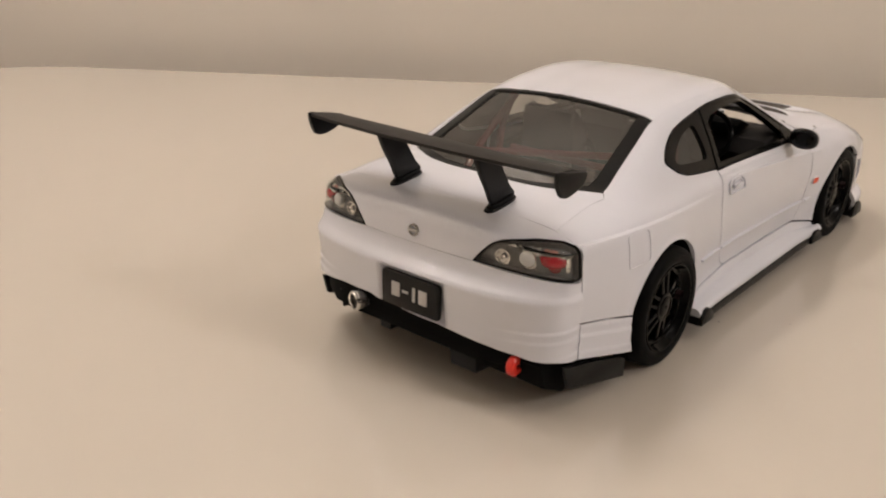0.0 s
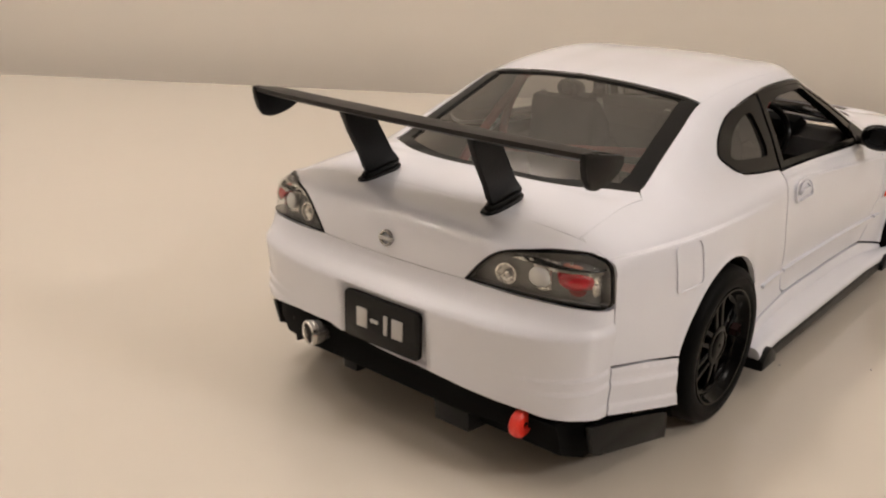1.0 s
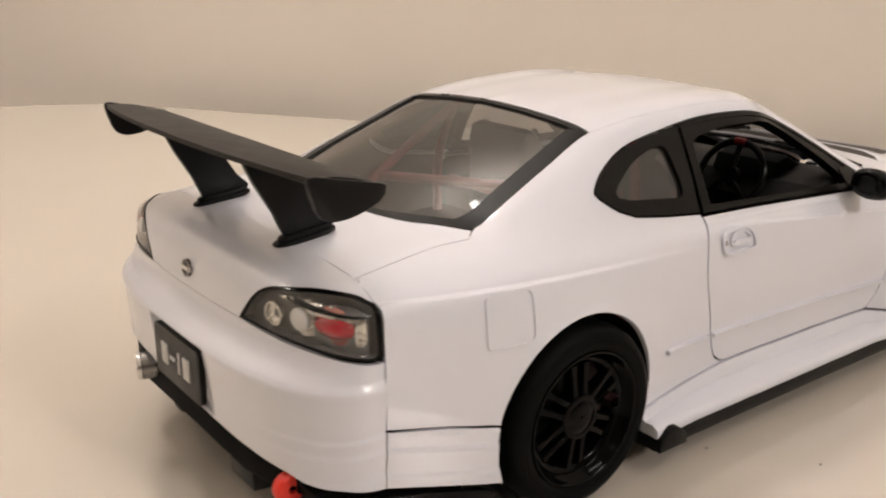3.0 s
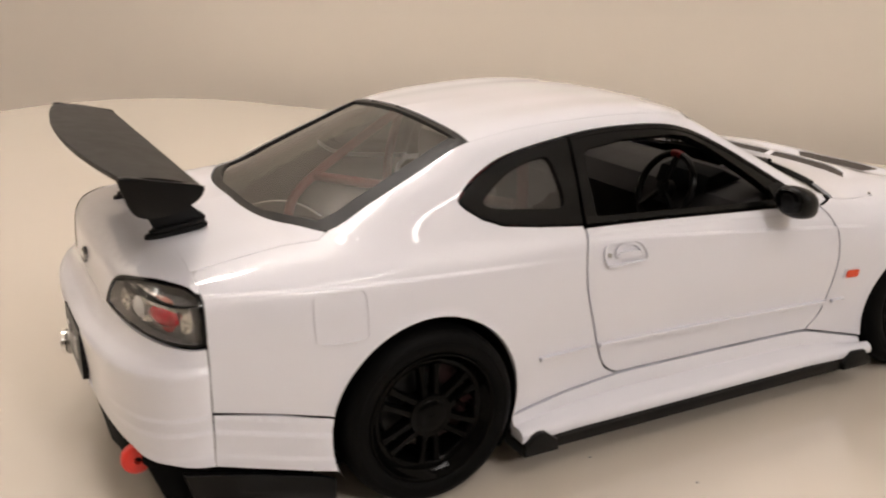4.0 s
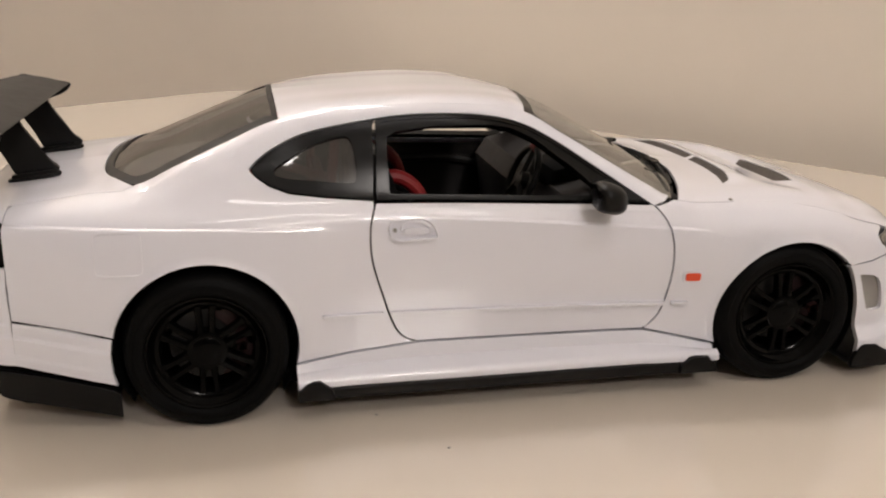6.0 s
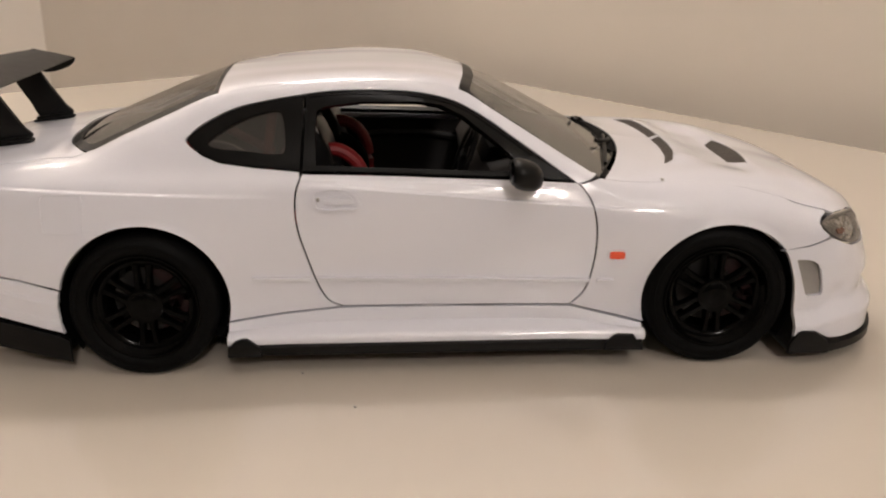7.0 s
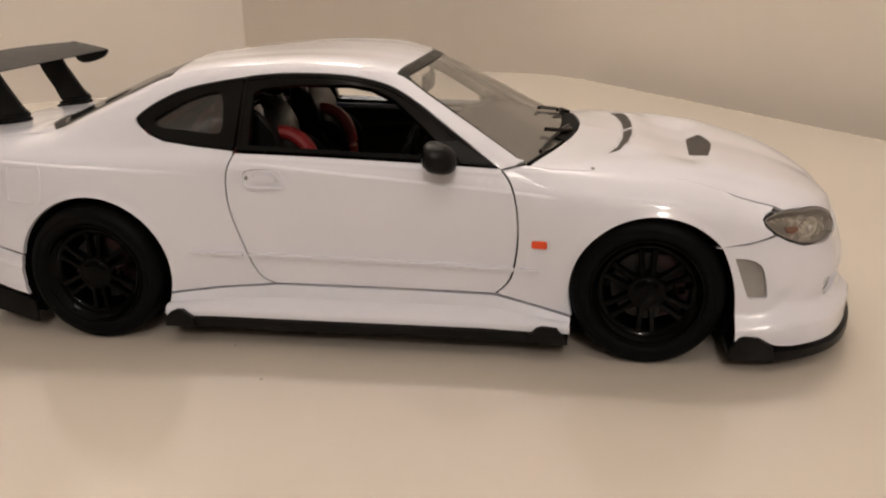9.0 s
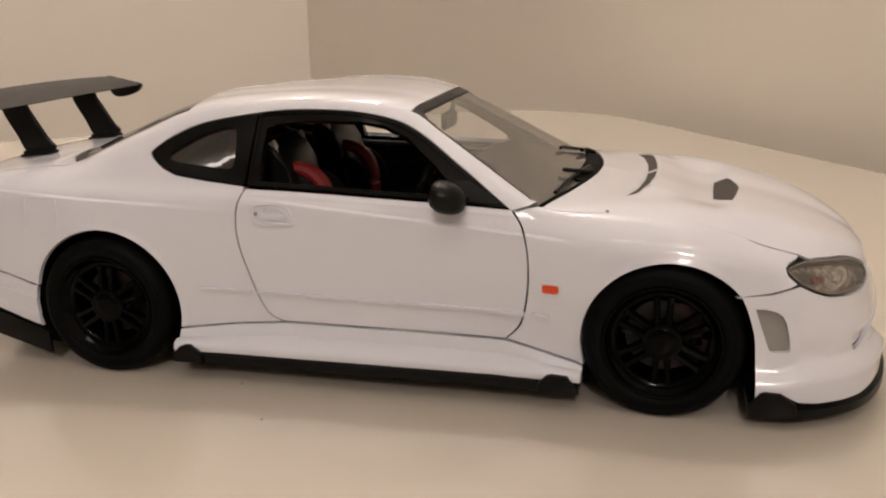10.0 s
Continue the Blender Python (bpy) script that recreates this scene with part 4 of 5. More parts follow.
for flip_ in (False, True):
    fb = panel("front_bumper", side, front_top + front_low + FRONT_EDGE, PAINT, car, 0.020, GAP, holes=[duct, nose_slot], mirror=flip_, bulge=flare, flange=.025)
    panel("duct_mesh", side, inset(duct, -.005), DUCT, fb, .02, lift=-.02, flange=0, mirror=flip_, label="grey duct insert")
    panel("nose_recess", side, inset(nose_slot, -.004), PAINT, fb, .02, lift=-.026, flange=0, mirror=flip_, bulge=flare)
    hl = [(2.984, .650), (3.02, .664), (3.066, .667), (3.15, .657), (3.245, .633), (3.305, .598), (3.334, .565), (3.336, .535), (3.30, .525), (3.25, .524), (3.154, .541), (3.09, .567), (3.036, .595), (2.995, .628)]
    hl = smooth_line(hl, 3, True)
    bowl = panel("head_lamp", side, hl, HEAD_GREY, car, .03, lift=-.030, flange=0, mirror=flip_, label="clear head lamp with amber corner")
    panel("lamp_border", side, hl, EDGE_GREY, bowl, .02, .001, lift=.001, flange=.030, holes=[inset(hl, .007)], mirror=flip_)
    panel("reflector", side, oval(3.20, .592, .058, .036, 24), FACETS, bowl, .015, lift=-.024, flange=.01, mirror=flip_, bulge=lambda x, z: -.02 * max(0, 1 - ((x - 3.2) / .062) ** 2 - ((z - .592) / .038) ** 2))
    panel("inner_bezel", side, [(3.0, .640), (3.05, .648), (3.10, .640), (3.125, .616), (3.11, .586), (3.06, .590), (3.02, .612)], BEZEL, bowl, .015, lift=-.028, flange=.006, mirror=flip_, label="dark inner bezel")
    panel("bulb", side, oval(3.20, .594, .012, .010, 14), SILVER, bowl, .01, lift=-.015, flange=.012, mirror=flip_)
    panel("amber_reflector", side, [(3.085, .622), (3.135, .620), (3.15, .600), (3.12, .588), (3.09, .600)], AMBER, bowl, .015, lift=-.023, flange=.008, mirror=flip_, label="amber corner reflector")
    panel("lamp_glass", side, inset(hl, .007), CLEAR, bowl, .03, lift=-.002, flange=0, mirror=flip_, label="clear cover").visible_shadow = False
bm = bmesh.new()
box(bm, (3.28, -.28, .14), (3.375, .28, .50), .04, 3)
part_u("nose_core", bm, PAINT, car)
bm = bmesh.new()
lip_half = []
for x_ in (*np.linspace(2.93, 3.36, 22), 3.375, 3.388, 3.397, 3.403):
    q_ = side(x_, .14)
    n_ = (side(min(3.404, x_ + .006), .14) - side(x_ - .006, .14)).cross(Vector((0, 0, 1))).normalized()
    n_ = n_ if n_.y < 0 else -n_
    p_ = q_ + n_ * (flare(x_, .14) + .016)
    lip_half.append((p_.x, min(p_.y, -.03)))
lip_poly = [(2.865, -.925)] + lip_half + [(x, -y) for x, y in lip_half[::-1]] + [(2.865, .925), (2.865, .6), (2.865, -.6)]
prism(bm, lip_poly, pose(0, 0, .060), .036, .010)
lip = part_u("front_lip", bm, BLACK, car, "black front lip")
for g in (-1, 1):
    bm = bmesh.new()
    prism(bm, [(2.866, .056), (2.868, .10), (2.905, .157), (2.925, .166), (2.985, .162), (3.045, .118), (3.05, .056)], Matrix(((1, 0, 0, 0), (0, 0, -1, g * .925 + .012), (0, 1, 0, 0), (0, 0, 0, 1))), .03, .006)
    part_u("end_fin", bm, BLACK, lip)


# side skirts
def build_skirt(g):
    xs = np.linspace(.352, 2.203, 46)
    ztop = np.interp(xs, [.352, .6, .861, 1.873, 2.04, 2.203], [.226, .256, .278, .272, .232, .191])
    bm = bmesh.new()
    rows_ = []
    for x, zt in zip(xs, ztop):
        w0 = -side(float(x), float(zt)).y
        e = max(0, 1 - abs(x - 2.2) / .35) * .018 + max(0, 1 - abs(x - .35) / .25) * .012
        zb = .146 - .006 * (x - .35) / 1.85
        prof = [(w0 - .03, zt - .002), (w0 + .004, zt - .004), (w0 + .010, zt - .02), (w0 + .016 + e * .3, zt * .55 + zb * .45), (.893 + e * .6, zb + .046), (.909 + e, zb + .034), (.916 + e, zb + .018), (.912 + e, zb), (.85, zb - .004)]
        rows_.append([bm.verts.new((x, g * w, z)) for w, z in prof])
    for a, b in zip(rows_, rows_[1:]):
        for i in range(len(a) - 1):
            bm.faces.new((a[i], a[i + 1], b[i + 1], b[i]))
    bm.faces.new(rows_[0])
    bm.faces.new(rows_[-1][::-1])
    sk = part_u("side_skirt", bm, PAINT, car, angle=50)
    bm = bmesh.new()
    rows_ = []
    for x in np.linspace(.352, 2.195, 30):
        z0 = .096 - .008 * (x - .35) / 1.85
        prof = [(.80, .15), (.905, .15), (.922, .135), (.926, z0 + .02), (.920, z0), (.80, z0)]
        rows_.append([bm.verts.new((x, g * w, z)) for w, z in prof])
    for a, b in zip(rows_, rows_[1:]):
        for i in range(len(a)):
            j = (i + 1) % len(a)
            bm.faces.new((a[i], a[j], b[j], b[i]))
    bm.faces.new(rows_[0])
    bm.faces.new(rows_[-1][::-1])
    part_u("skirt_extension", bm, BLACK, sk, "black skirt extension", angle=30)
    for pts in ([(.352, .098), (.354, .140), (.385, .170), (.415, .182), (.440, .182), (.492, .142), (.50, .098)],
                [(2.02, .094), (2.022, .124), (2.062, .164), (2.085, .170), (2.150, .167), (2.180, .122), (2.195, .116), (2.197, .092)]):
        bm = bmesh.new()
        prism(bm, pts, Matrix(((1, 0, 0, 0), (0, 0, -1, g * .931 + .014), (0, 1, 0, 0), (0, 0, 0, 1))), .03, .007)
        part_u("end_fin", bm, BLACK, sk)


build_skirt(-1)
build_skirt(1)

# under tray, diffuser and its fins
bm = bmesh.new()
prism(bm, [(-.70, -.70), (.2, -.70), (.4, -.80), (2.2, -.82), (2.3, -.6), (2.86, -.6), (3.3, -.5), (3.3, .5), (2.86, .6), (2.3, .6), (2.2, .82), (.4, .80), (.2, .70), (-.70, .70)], pose(0, 0, .115), .05)
part_u("under_tray", bm, MATT_BLACK, car)
bm = bmesh.new()
prism(bm, [(-.985, -.40), (-.955, -.58), (-.86, -.735), (-.60, -.80), (-.40, -.80), (-.40, .80), (-.60, .80), (-.86, .72), (-.955, .57), (-.985, .40)], pose(0, 0, .248), .137, .01)
diff = part_u("diffuser", bm, MATT_BLACK, car, "black rear diffuser")
bm = bmesh.new()
prism(bm, [(-.93, .30), (-.88, .165), (-.73, .088), (-.38, .06), (-.38, .30)], Matrix(((1, 0, 0, 0), (0, 0, -1, -.16), (0, 1, 0, 0), (0, 0, 0, 1))), .58, .01)
part_u("diffuser_tunnel", bm, MATT_BLACK, diff)
for y_, lo_, th_ in ((.21, .195, .07), (-.31, .150, .16), (.52, .22, .016)):
    bm = bmesh.new()
    prism(bm, [(-.965, .33), (-.95, lo_), (-.60, lo_ - .04), (-.45, .30)], Matrix(((1, 0, 0, 0), (0, 0, -1, y_ + th_ / 2), (0, 1, 0, 0), (0, 0, 0, 1))), th_, .003)
    part_u("diffuser_fin", bm, BLACK, diff)
for g in (-1, 1):
    bm = bmesh.new()
    prism(bm, [(-.835, .285), (-.80, .165), (-.77, .150), (-.345, .055), (-.345, .160), (-.40, .185), (-.60, .235)], Matrix(((1, 0, 0, 0), (g * .10, 0, -1, g * .885 + .01), (0, 1, 0, 0), (0, 0, 0, 1))), .022, .006)
    part_u("side_plate", bm, BLACK, diff, "black side plate")
    bm = bmesh.new()
    box(bm, (-.74, min(g * .60, g * .775), .17), (-.37, max(g * .60, g * .775), .30), .02)
    part_u("corner_block", bm, MATT_BLACK, diff)

# exhaust, tow strap
bm = bmesh.new()
# its axis leans outwards; z runs from the collar to the mouth
ex_way = Vector((-.95, .30, -.03)).normalized()
mx = Matrix.Translation((-.935, .322, .336)) @ ex_way.to_track_quat("Z", "Y").to_matrix().to_4x4()
lathe(bm, [(.030, -.06), (.040, .004), (.047, .010), (.049, .030), (.046, .034), (.046, .040), (.050, .044), (.051, .088), (.048, .092)], mx, 32)
ex = part_u("exhaust_tip", bm, DARK_CHROME, car, "dark metal exhaust tip with bright rim")
bm = bmesh.new()
lathe(bm, [(.048, .090), (.052, .094), (.052, .108), (.048, .113), (.040, .110), (.038, .095)], mx, 32)
part_u("mouth_rim", bm, CHROME, ex, "bright chrome rim")
bm = bmesh.new()
lathe(bm, [(.0385, .100), (.037, .035), (0, .03)], mx, 28)
part_u("bore", bm, EDGE_GREY, ex)
bm = bmesh.new()
lathe(bm, [(.036, -.052), (.045, -.048), (.047, -.040), (.046, -.014), (.042, -.010), (.034, -.012)], Matrix.Translation((-.008, -.030, -.010)) @ mx, 28)
part_u("exhaust_collar", bm, WHITE_TRIM, ex, "white exhaust collar")
bm = bmesh.new()
mh = Matrix(((1, 0, 0, -.940), (0, 0, -1, -.582), (0, 1, 0, .268), (0, 0, 0, 1)))
lathe(bm, [(.013, .0), (.040, .0), (.050, .008), (.052, .022), (.050, .036), (.040, .044), (.013, .044), (.013, .0)], mh, 28)
box(bm, (-.930, -.622, .250), (-.83, -.586, .300), .012)
part_u("tow_strap", bm, RED, car, "red tow strap")

# rear plate with its bars, and the boot badge
bm = bmesh.new()
mp = Matrix(((0, 0, -1, -1.016), (-1, 0, 0, -.034), (0, 1, 0, .491), (0, 0, 0, 1)))
prism(bm, oval(0, 0, .184, .092, 48, 18), mp, .020, .003)
plate = part_u("rear_plate", bm, BLACK, car, "black plate with four pale bars")
for x_, hw_, hh_ in ((-.092, .026, .037), (-.030, .019, .0065), (.026, .0085, .037), (.084, .026, .037)):
    bm = bmesh.new()
    prism(bm, [(x_ - hw_, .002 - hh_), (x_ + hw_, .002 - hh_), (x_ + hw_, .002 + hh_), (x_ - hw_, .002 + hh_)], mp @ pose(0, 0, .018), .007, .001)
    part_u("plate_bar", bm, LETTER, plate, "pale grey bar")
bm = bmesh.new()
bq = tail(0.0, .802)
up_ = (tail(0.0, .825) - tail(0.0, .775)).normalized()
out_ = up_.cross(Vector((0, 1, 0)))
out_ = out_ if out_.x < 0 else -out_
mb = Matrix(((up_.x, 0, out_.x, bq.x + out_.x * .004), (0, 1, 0, .012), (up_.z, 0, out_.z, bq.z + out_.z * .004), (0, 0, 0, 1)))
lathe(bm, [(.021, .0), (.0215, .006), (.026, .008), (.030, .006), (.031, -.004)], mb, 28)
part_u("badge", bm, DARK_CHROME, boot, "round chrome badge")
bm = bmesh.new()
box(bm, (-.008, -.033, -.002), (.008, .033, .009), .002)
bmesh.ops.transform(bm, matrix=mb, verts=bm.verts[:])
part_u("badge_bar", bm, SILVER, boot)


# rear wing
def build_wing():
    def aero(x0, z0, x1, z1, t):
        """A slim section from its rear (x0) to its nose (x1)."""
        up = [(x0 + (x1 - x0) * k / 10, z0 + (z1 - z0) * k / 10 + .010 * math.sin(math.pi * k / 10)) for k in range(11)]
        dn = [(x0 + (x1 - x0) * k / 10, z0 + (z1 - z0) * k / 10 - t * math.sin(math.pi * (.12 + .88 * k / 10)) ** .8 - .004) for k in range(10, -1, -1)]
        return up + dn
    bm = bmesh.new()
    rings = []
    for y in np.linspace(-.757, .747, 41):
        bow = 1 - min(1.0, abs(y) / .757) ** 2.2      # the trailing edge bows rearwards
        sec = aero(-.930 - .078 * bow, 1.236 + .014 * bow, -.702, 1.190, .026)
        rings.append([bm.verts.new((x, y, z)) for x, z in sec])
    for a, b in zip(rings, rings[1:]):
        for i in range(len(a)):
            j = (i + 1) % len(a)
            bm.faces.new((a[i], a[j], b[j], b[i]))
    bm.faces.new(rings[0])
    bm.faces.new(rings[-1][::-1])
    wing = part_u("rear_wing", bm, GREY_BLACK, car, "black rear wing on two struts", angle=28)
    for g in (-1, 1):
        bm = bmesh.new()
        ep = smooth_line([(-.936, 1.239), (-.922, 1.168), (-.902, 1.126), (-.868, 1.112), (-.81, 1.116), (-.745, 1.136), (-.712, 1.158), (-.697, 1.190), (-.76, 1.206), (-.85, 1.224)], 3, True)
        prism(bm, ep, Matrix(((1, 0, 0, 0), (0, 0, -1, (g * .760 - .005) + .011), (0, 1, 0, 0), (0, 0, 0, 1))), .022, .006)
        part_u("end_plate", bm, BLACK, wing)
        z0 = top(-.66, .30).z
        bm = bmesh.new()
        strut = [(-.912, 1.222), (-.735, 1.186), (-.708, 1.13), (-.640, 1.01), (-.60, .985), (-.588, .972), (-.592, .958), (-.755, z0 + .012), (-.768, z0 + .02), (-.775, .965), (-.80, 1.02), (-.86, 1.12)]
        prism(bm, strut, Matrix(((1, 0, 0, 0), (0, 0, -1, g * .302 + .013), (0, 1, 0, 0), (0, 0, 0, 1))), .026, .007)
        part_u("strut", bm, BLACK, wing)
        bm = bmesh.new()
        za, zb_ = top(-.78, .30).z, top(-.60, .30).z
        prism(bm, oval(0, 0, .108, .032, 24, 3.5), Matrix(((1, 0, 0, -.692), (0, 1, 0, g * .302), (.14, 0, 1, (za + zb_) / 2 - .004), (0, 0, 0, 1))), .016, .005)
        part_u("strut_foot", bm, BLACK, wing)
        bm = bmesh.new()
        prism(bm, oval(0, 0, .096, .023, 24, 3.5), Matrix(((1, 0, 0, -.688), (0, 1, 0, g * .302), (.14, 0, 1, (za + zb_) / 2 + .012), (0, 0, 0, 1))), .016, .006)
        part_u("strut_collar", bm, BLACK, wing)


build_wing()


# door mirrors
def build_mirror(g):
    bm = bmesh.new()
    bmesh.ops.create_uvsphere(bm, u_segments=24, v_segments=16, radius=1)
    for v in bm.verts:
        x, y, z = v.co
        px = abs(x) ** .8 * math.copysign(1, x)
        pz = abs(z) ** .75 * math.copysign(1, z)
        if px < 0:
            px *= .55
        v.co = (1.630 + .092 * px, g * (.908 + .088 * y * (1 - .1 * px)), .901 + .066 * pz - .018 * px)
    m = part_u("door_mirror", bm, BLACK, car, "black door mirror", angle=60)
    bm = bmesh.new()
    lathe(bm, [(0, .0), (.045, .0), (.052, -.006)], Matrix(((0, 0, -1, 1.583), (0, 1.4, 0, g * .910), (1, 0, 0, .909), (0, 0, 0, 1))), 24)
    part_u("mirror_glass", bm, GLOSS_BLACK, m)
    bm = bmesh.new()
    tube(bm, [(1.70, g * .765, .862), (1.68, g * .835, .862), (1.65, g * .885, .872)], .022, 8)
    part_u("mirror_arm", bm, BLACK, m)
    panel("mirror_base", side, [(1.655, .862), (1.86, .850), (1.70, .935), (1.64, .93)], BLACK, m, .03, lift=.008, flange=.02, mirror=g > 0)


build_mirror(-1)
build_mirror(1)


# wheels
def build_wheel(x, y, s):
    w = new("wheel")
    w.parent = car
    w.location = (x * U, y * s * U, 0.325 * U)
    w.rotation_euler = (0, 0, 0)
    m = pose(0, 0, 0, 90 * (1 if s < 0 else -1), 0, 0) @ Matrix.Scale(U, 4)
    bm = bmesh.new()
    lathe(bm, [(.20, -.24), (.295, -.24), (.318, -.22), (.325, -.19), (.325, -.055), (.321, -.030), (.311, -.012), (.298, -.003), (.284, .001), (.282, -.001), (.268, .002), (.252, .0), (.243, -.006), (.240, -.02)], m, 72)
    part("tyre", bm, RUBBER, w, "black rubber tyre")
    bm = bmesh.new()
    lathe(bm, [(.241, -.008), (.238, -.002), (.231, -.002), (.225, -.010), (.216, -.028), (.208, -.033), (.205, -.040), (.190, -.045), (.184, -.052), (.179, -.075), (.176, -.22), (.10, -.225), (0, -.225)], m, 72)
    part("rim", bm, WHEEL_BLACK, w, "gloss black six double spoke rim")
    for k in range(6):
        for d in (-1, 1):
            bm = bmesh.new()
            a = radians(90 + 60 * k)
            ca, sa = math.cos(a), math.sin(a)
            secs = []
            for r, off, hw, zt, th in ((.055, .021, .0150, -.030, .05), (.09, .023, .0130, -.033, .045), (.13, .025, .0120, -.037, .040), (.165, .028, .0130, -.040, .036), (.187, .030, .017, -.041, .034)):
                o = d * off
                secs.append([(ca * r - sa * (o + e), sa * r + ca * (o + e), z) for e, z in ((-hw, zt - th), (-hw, zt - .006), (-hw + .004, zt), (hw - .004, zt), (hw, zt - .006), (hw, zt - th))])
            rings = [[bm.verts.new(m @ Vector(p)) for p in sct] for sct in secs]
            for p, q in zip(rings, rings[1:]):
                for i in range(6):
                    j = (i + 1) % 6
                    bm.faces.new((p[i], p[j], q[j], q[i]))
            bm.faces.new(rings[0])
            bm.faces.new(rings[-1][::-1])
            part("spoke", bm, WHEEL_BLACK, w)
    bm = bmesh.new()
    lathe(bm, [(.084, -.09), (.083, -.036), (.079, -.029), (.070, -.026), (.060, -.027), (.056, -.024), (.030, -.021), (.008, -.020), (.006, -.017), (0, -.017)], m, 40)
    part("hub_cap", bm, WHEEL_BLACK, w)
    bm = bmesh.new()
    lathe(bm, [(.05, -.12), (.150, -.12), (.153, -.124), (.153, -.135), (.05, -.135)], m, 48)
    part("brake_disc", bm, DISC, w, "dark grey brake disc")
    bm = bmesh.new()
    pts = [(r * math.cos(t), r * math.sin(t)) for r, ts in ((.158, np.linspace(.04, .30, 8)), (.120, np.linspace(.30, .04, 8))) for t in ts]
    if s > 0:
        pts = [(-a, b) for a, b in pts]
    prism(bm, pts, m @ pose(0, 0, -.150), .05, .006)
    part("brake_caliper", bm, CALIPER, w, "red brake caliper")


for x_, s_ in ((0, -1), (0, 1), (2.525, -1), (2.525, 1)):
    build_wheel(x_, .910, s_)


# cabin
def build_seat(y):
    bm = bmesh.new()
    box(bm, (.70, y - .22, .40), (1.22, y + .22, .56), .05, 3)
    seat = part_u("seat", bm, MATT_BLACK, car, "black bucket seat with red bands")
    bm = bmesh.new()
    prism(bm, [(.70, .50), (.88, .50), (.86, .75), (.80, .93), (.76, 1.02), (.70, 1.06), (.655, 1.05), (.64, .98), (.655, .75)], Matrix(((1, 0, 0, 0), (0, 0, -1, y + .19), (0, 1, 0, 0), (0, 0, 0, 1))), .38, .03)
    part_u("backrest", bm, BLACK, seat)
    for d in (-1, 1):
        bm = bmesh.new()
        yy = y + d * .165
        tube(bm, smooth_line([(.74, yy, .80), (.80, yy, .84), (.865, yy, .82), (.915, yy, .77), (.935, yy, .70), (.94, yy, .55)], 4), .030, 10)
        part_u("bolster", bm, MATT_BLACK, seat)
    for o, r in ((-.085, .032), (-.030, .020)):
        bm = bmesh.new()
        yy = y + o
        tube(bm, smooth_line([(.74, yy, .885), (.80, yy, .915), (.865, yy, .900), (.925, yy, .845), (.955, yy, .76), (.955, yy, .66), (.94, yy, .55)], 4), r, 10)
        part_u("backrest_band", bm, SEAT_RED, seat, "red padded band")
    for d in (-1, 1):
        bm = bmesh.new()
        prism(bm, [(.700, .955), (.775, .955), (.757, 1.01), (.735, 1.062), (.705, 1.045)], Matrix(((1, 0, 0, 0), (0, 0, -1, y + d * .165 + .015), (0, 1, 0, 0), (0, 0, 0, 1))), .03, .004)
        part_u("harness_strap", bm, LETTER, seat, "white harness strap")


build_seat(-.36)
build_seat(.34)
bm = bmesh.new()
prism(bm, [(1.50, .50), (1.46, .78), (1.52, .865), (1.66, .893), (1.86, .875), (2.08, .83), (2.08, .50)], Matrix(((1, 0, 0, 0), (0, 0, -1, .72), (0, 1, 0, 0), (0, 0, 0, 1))), 1.44, .03)
dash = part_u("dashboard", bm, CABIN, car, "black dashboard")
bm = bmesh.new()
prism(bm, [(1.50, .86), (1.53, .935), (1.62, .955), (1.74, .90)], Matrix(((1, 0, 0, 0), (0, 0, -1, -.20), (0, 1, 0, 0), (0, 0, 0, 1))), .32, .02)
part_u("instrument_hood", bm, MATT_BLACK, dash)
bm = bmesh.new()
mw = pose(1.43, -.36, .86, 0, -68, 0)
ringp = [mw @ Vector((.16 * math.cos(t), .16 * math.sin(t), 0)) for t in np.linspace(0, 2 * math.pi, 33)]
tube(bm, ringp, .016, 8)
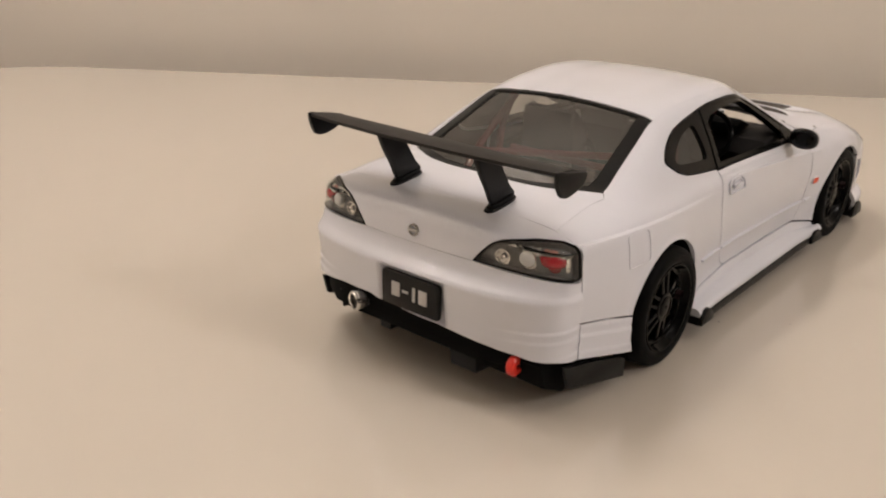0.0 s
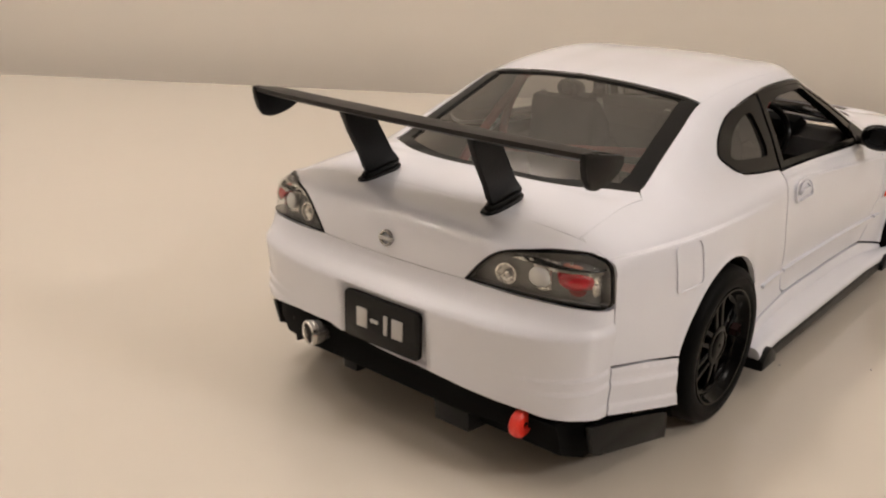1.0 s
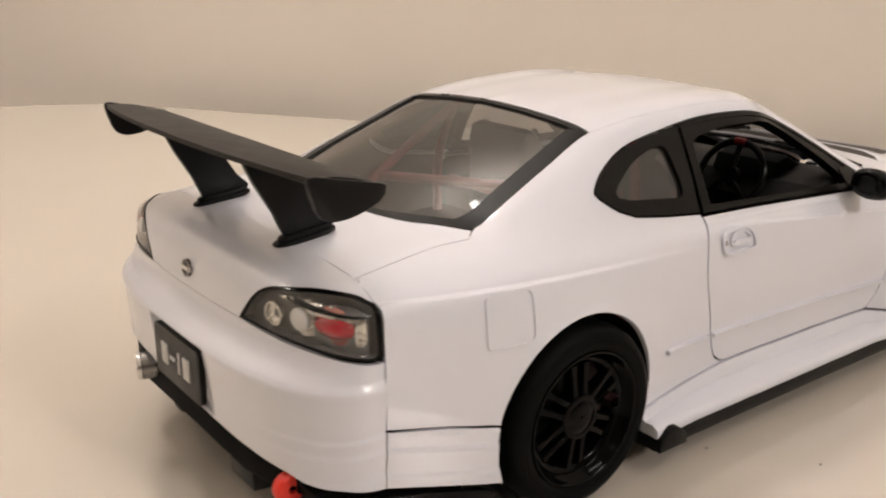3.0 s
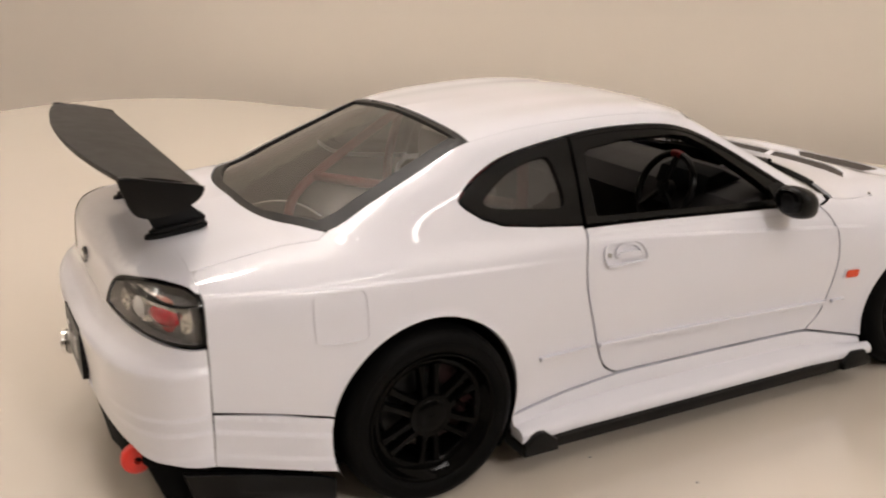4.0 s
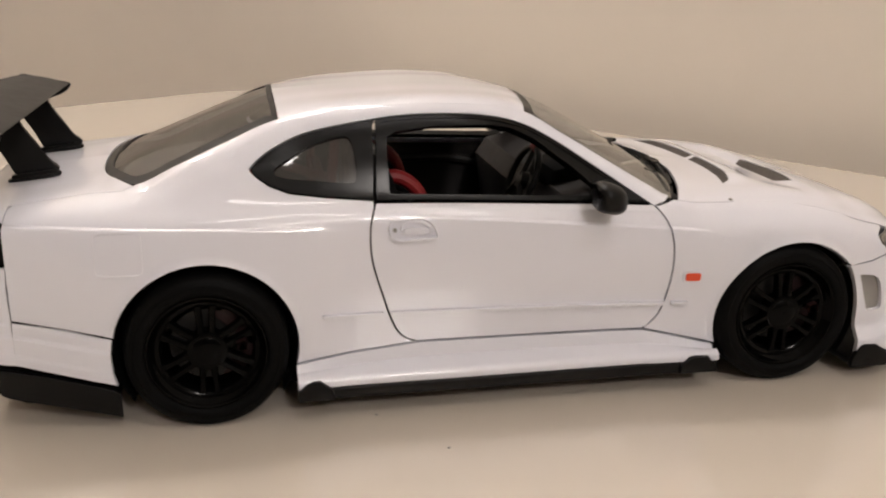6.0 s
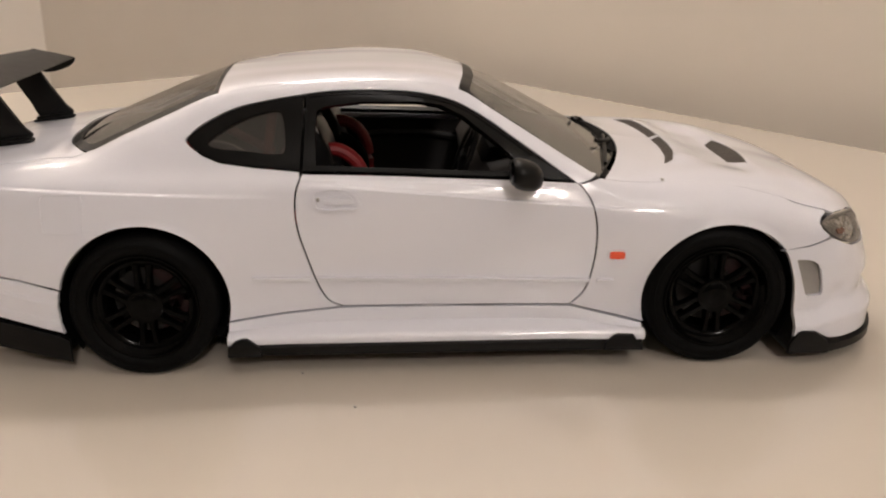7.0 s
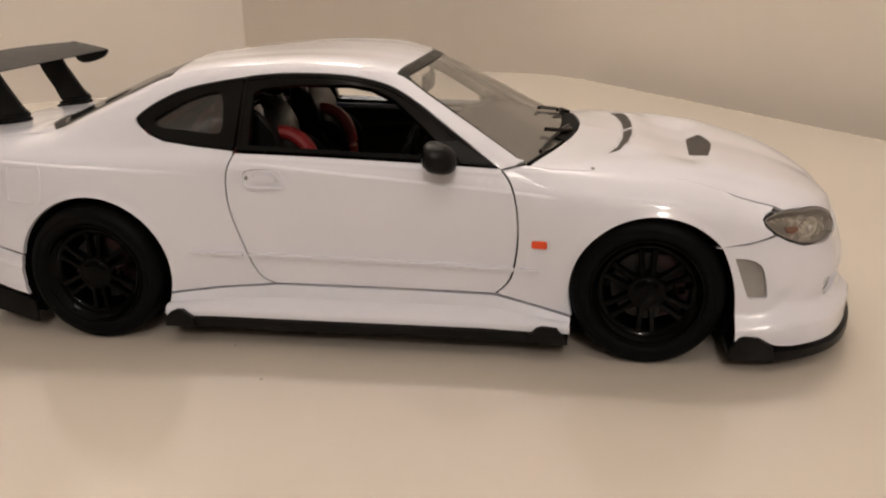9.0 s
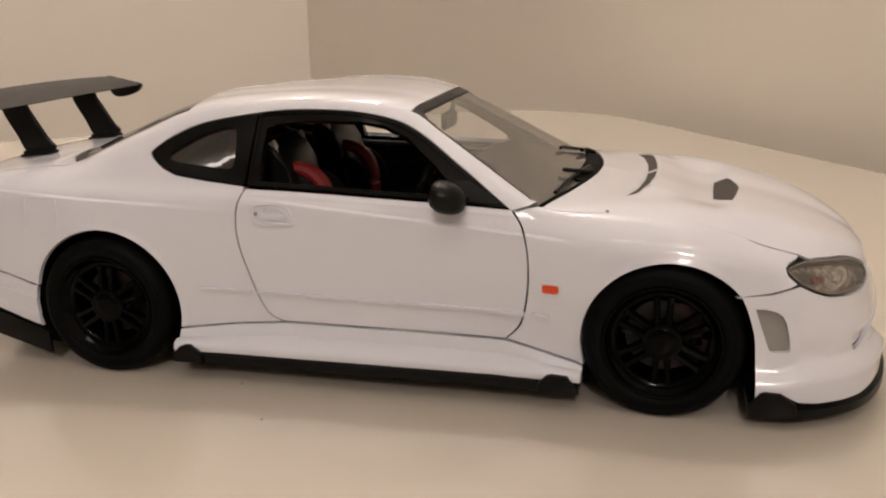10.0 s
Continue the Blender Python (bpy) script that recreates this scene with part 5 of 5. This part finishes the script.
for t in (0, 2.3, -2.3):
    tube(bm, [mw @ Vector((.02 * math.cos(t), .02 * math.sin(t), .01)), mw @ Vector((.155 * math.cos(t), .155 * math.sin(t), 0))], .014, 6)
lathe(bm, [(0, .02), (.04, .018), (.045, -.02)], mw, 20)
sw_ = part_u("steering_wheel", bm, BLACK, car, "black steering wheel")
bm = bmesh.new()
tube(bm, [mw @ Vector((.16 * math.cos(t), .16 * math.sin(t), .002)) for t in np.linspace(-.18, .18, 6)], .0175, 8)
part_u("rim_mark", bm, SEAT_RED, sw_)
for pts in (([(.52, -.56, .25), (.52, -.60, .80), (.55, -.56, 1.06), (.57, -.48, 1.17), (.58, -.2, 1.215), (.58, .2, 1.215), (.57, .48, 1.17), (.55, .56, 1.06), (.52, .60, .80), (.52, .56, .25)]),
            [(.53, -.50, 1.14), (.05, -.45, .86), (-.05, -.44, .70)], [(.53, .50, 1.14), (.05, .45, .86), (-.05, .44, .70)],
            [(.10, .44, .885), (.54, -.52, .93)], [(.54, .52, .80), (.54, -.52, .80)]):
    bm = bmesh.new()
    tube(bm, smooth_line(pts, 4), .021, 10)
    part_u("roll_cage_bar", bm, CAGE_RED, car, "dark red roll cage bar")
bm = bmesh.new()
prism(bm, [(-.30, -.62), (.62, -.66), (.62, .66), (-.30, .62)], pose(0, 0, .60), .04, .01)
part_u("rear_shelf", bm, MATT_BLACK, car)
bm = bmesh.new()
tube(bm, [(1.478, 0, 1.192), (1.465, 0, 1.165), (1.455, 0, 1.13)], .012, 6)
box(bm, (1.425, -.11, 1.055), (1.462, .11, 1.14), .016)
part_u("inner_mirror", bm, BLACK, car)


# a few dust specks on the table
rng = random.Random(4)
bm = bmesh.new()
for x_, y_, r_ in ((.672, -.912, .007), (.914, -1.24, .006)):
    ring_ = [(x_ + r_ * rng.uniform(.6, 1.2) * math.cos(k), y_ + r_ * rng.uniform(.5, 1.0) * math.sin(k)) for k in np.linspace(0, 5.6, 8)]
    prism(bm, ring_, pose(0, 0, 0), .004, .001)
tagged(part_u("dust", bm, GREY, None), "tiny grey dust specks on the white tabletop", "dust", kind="stuff")
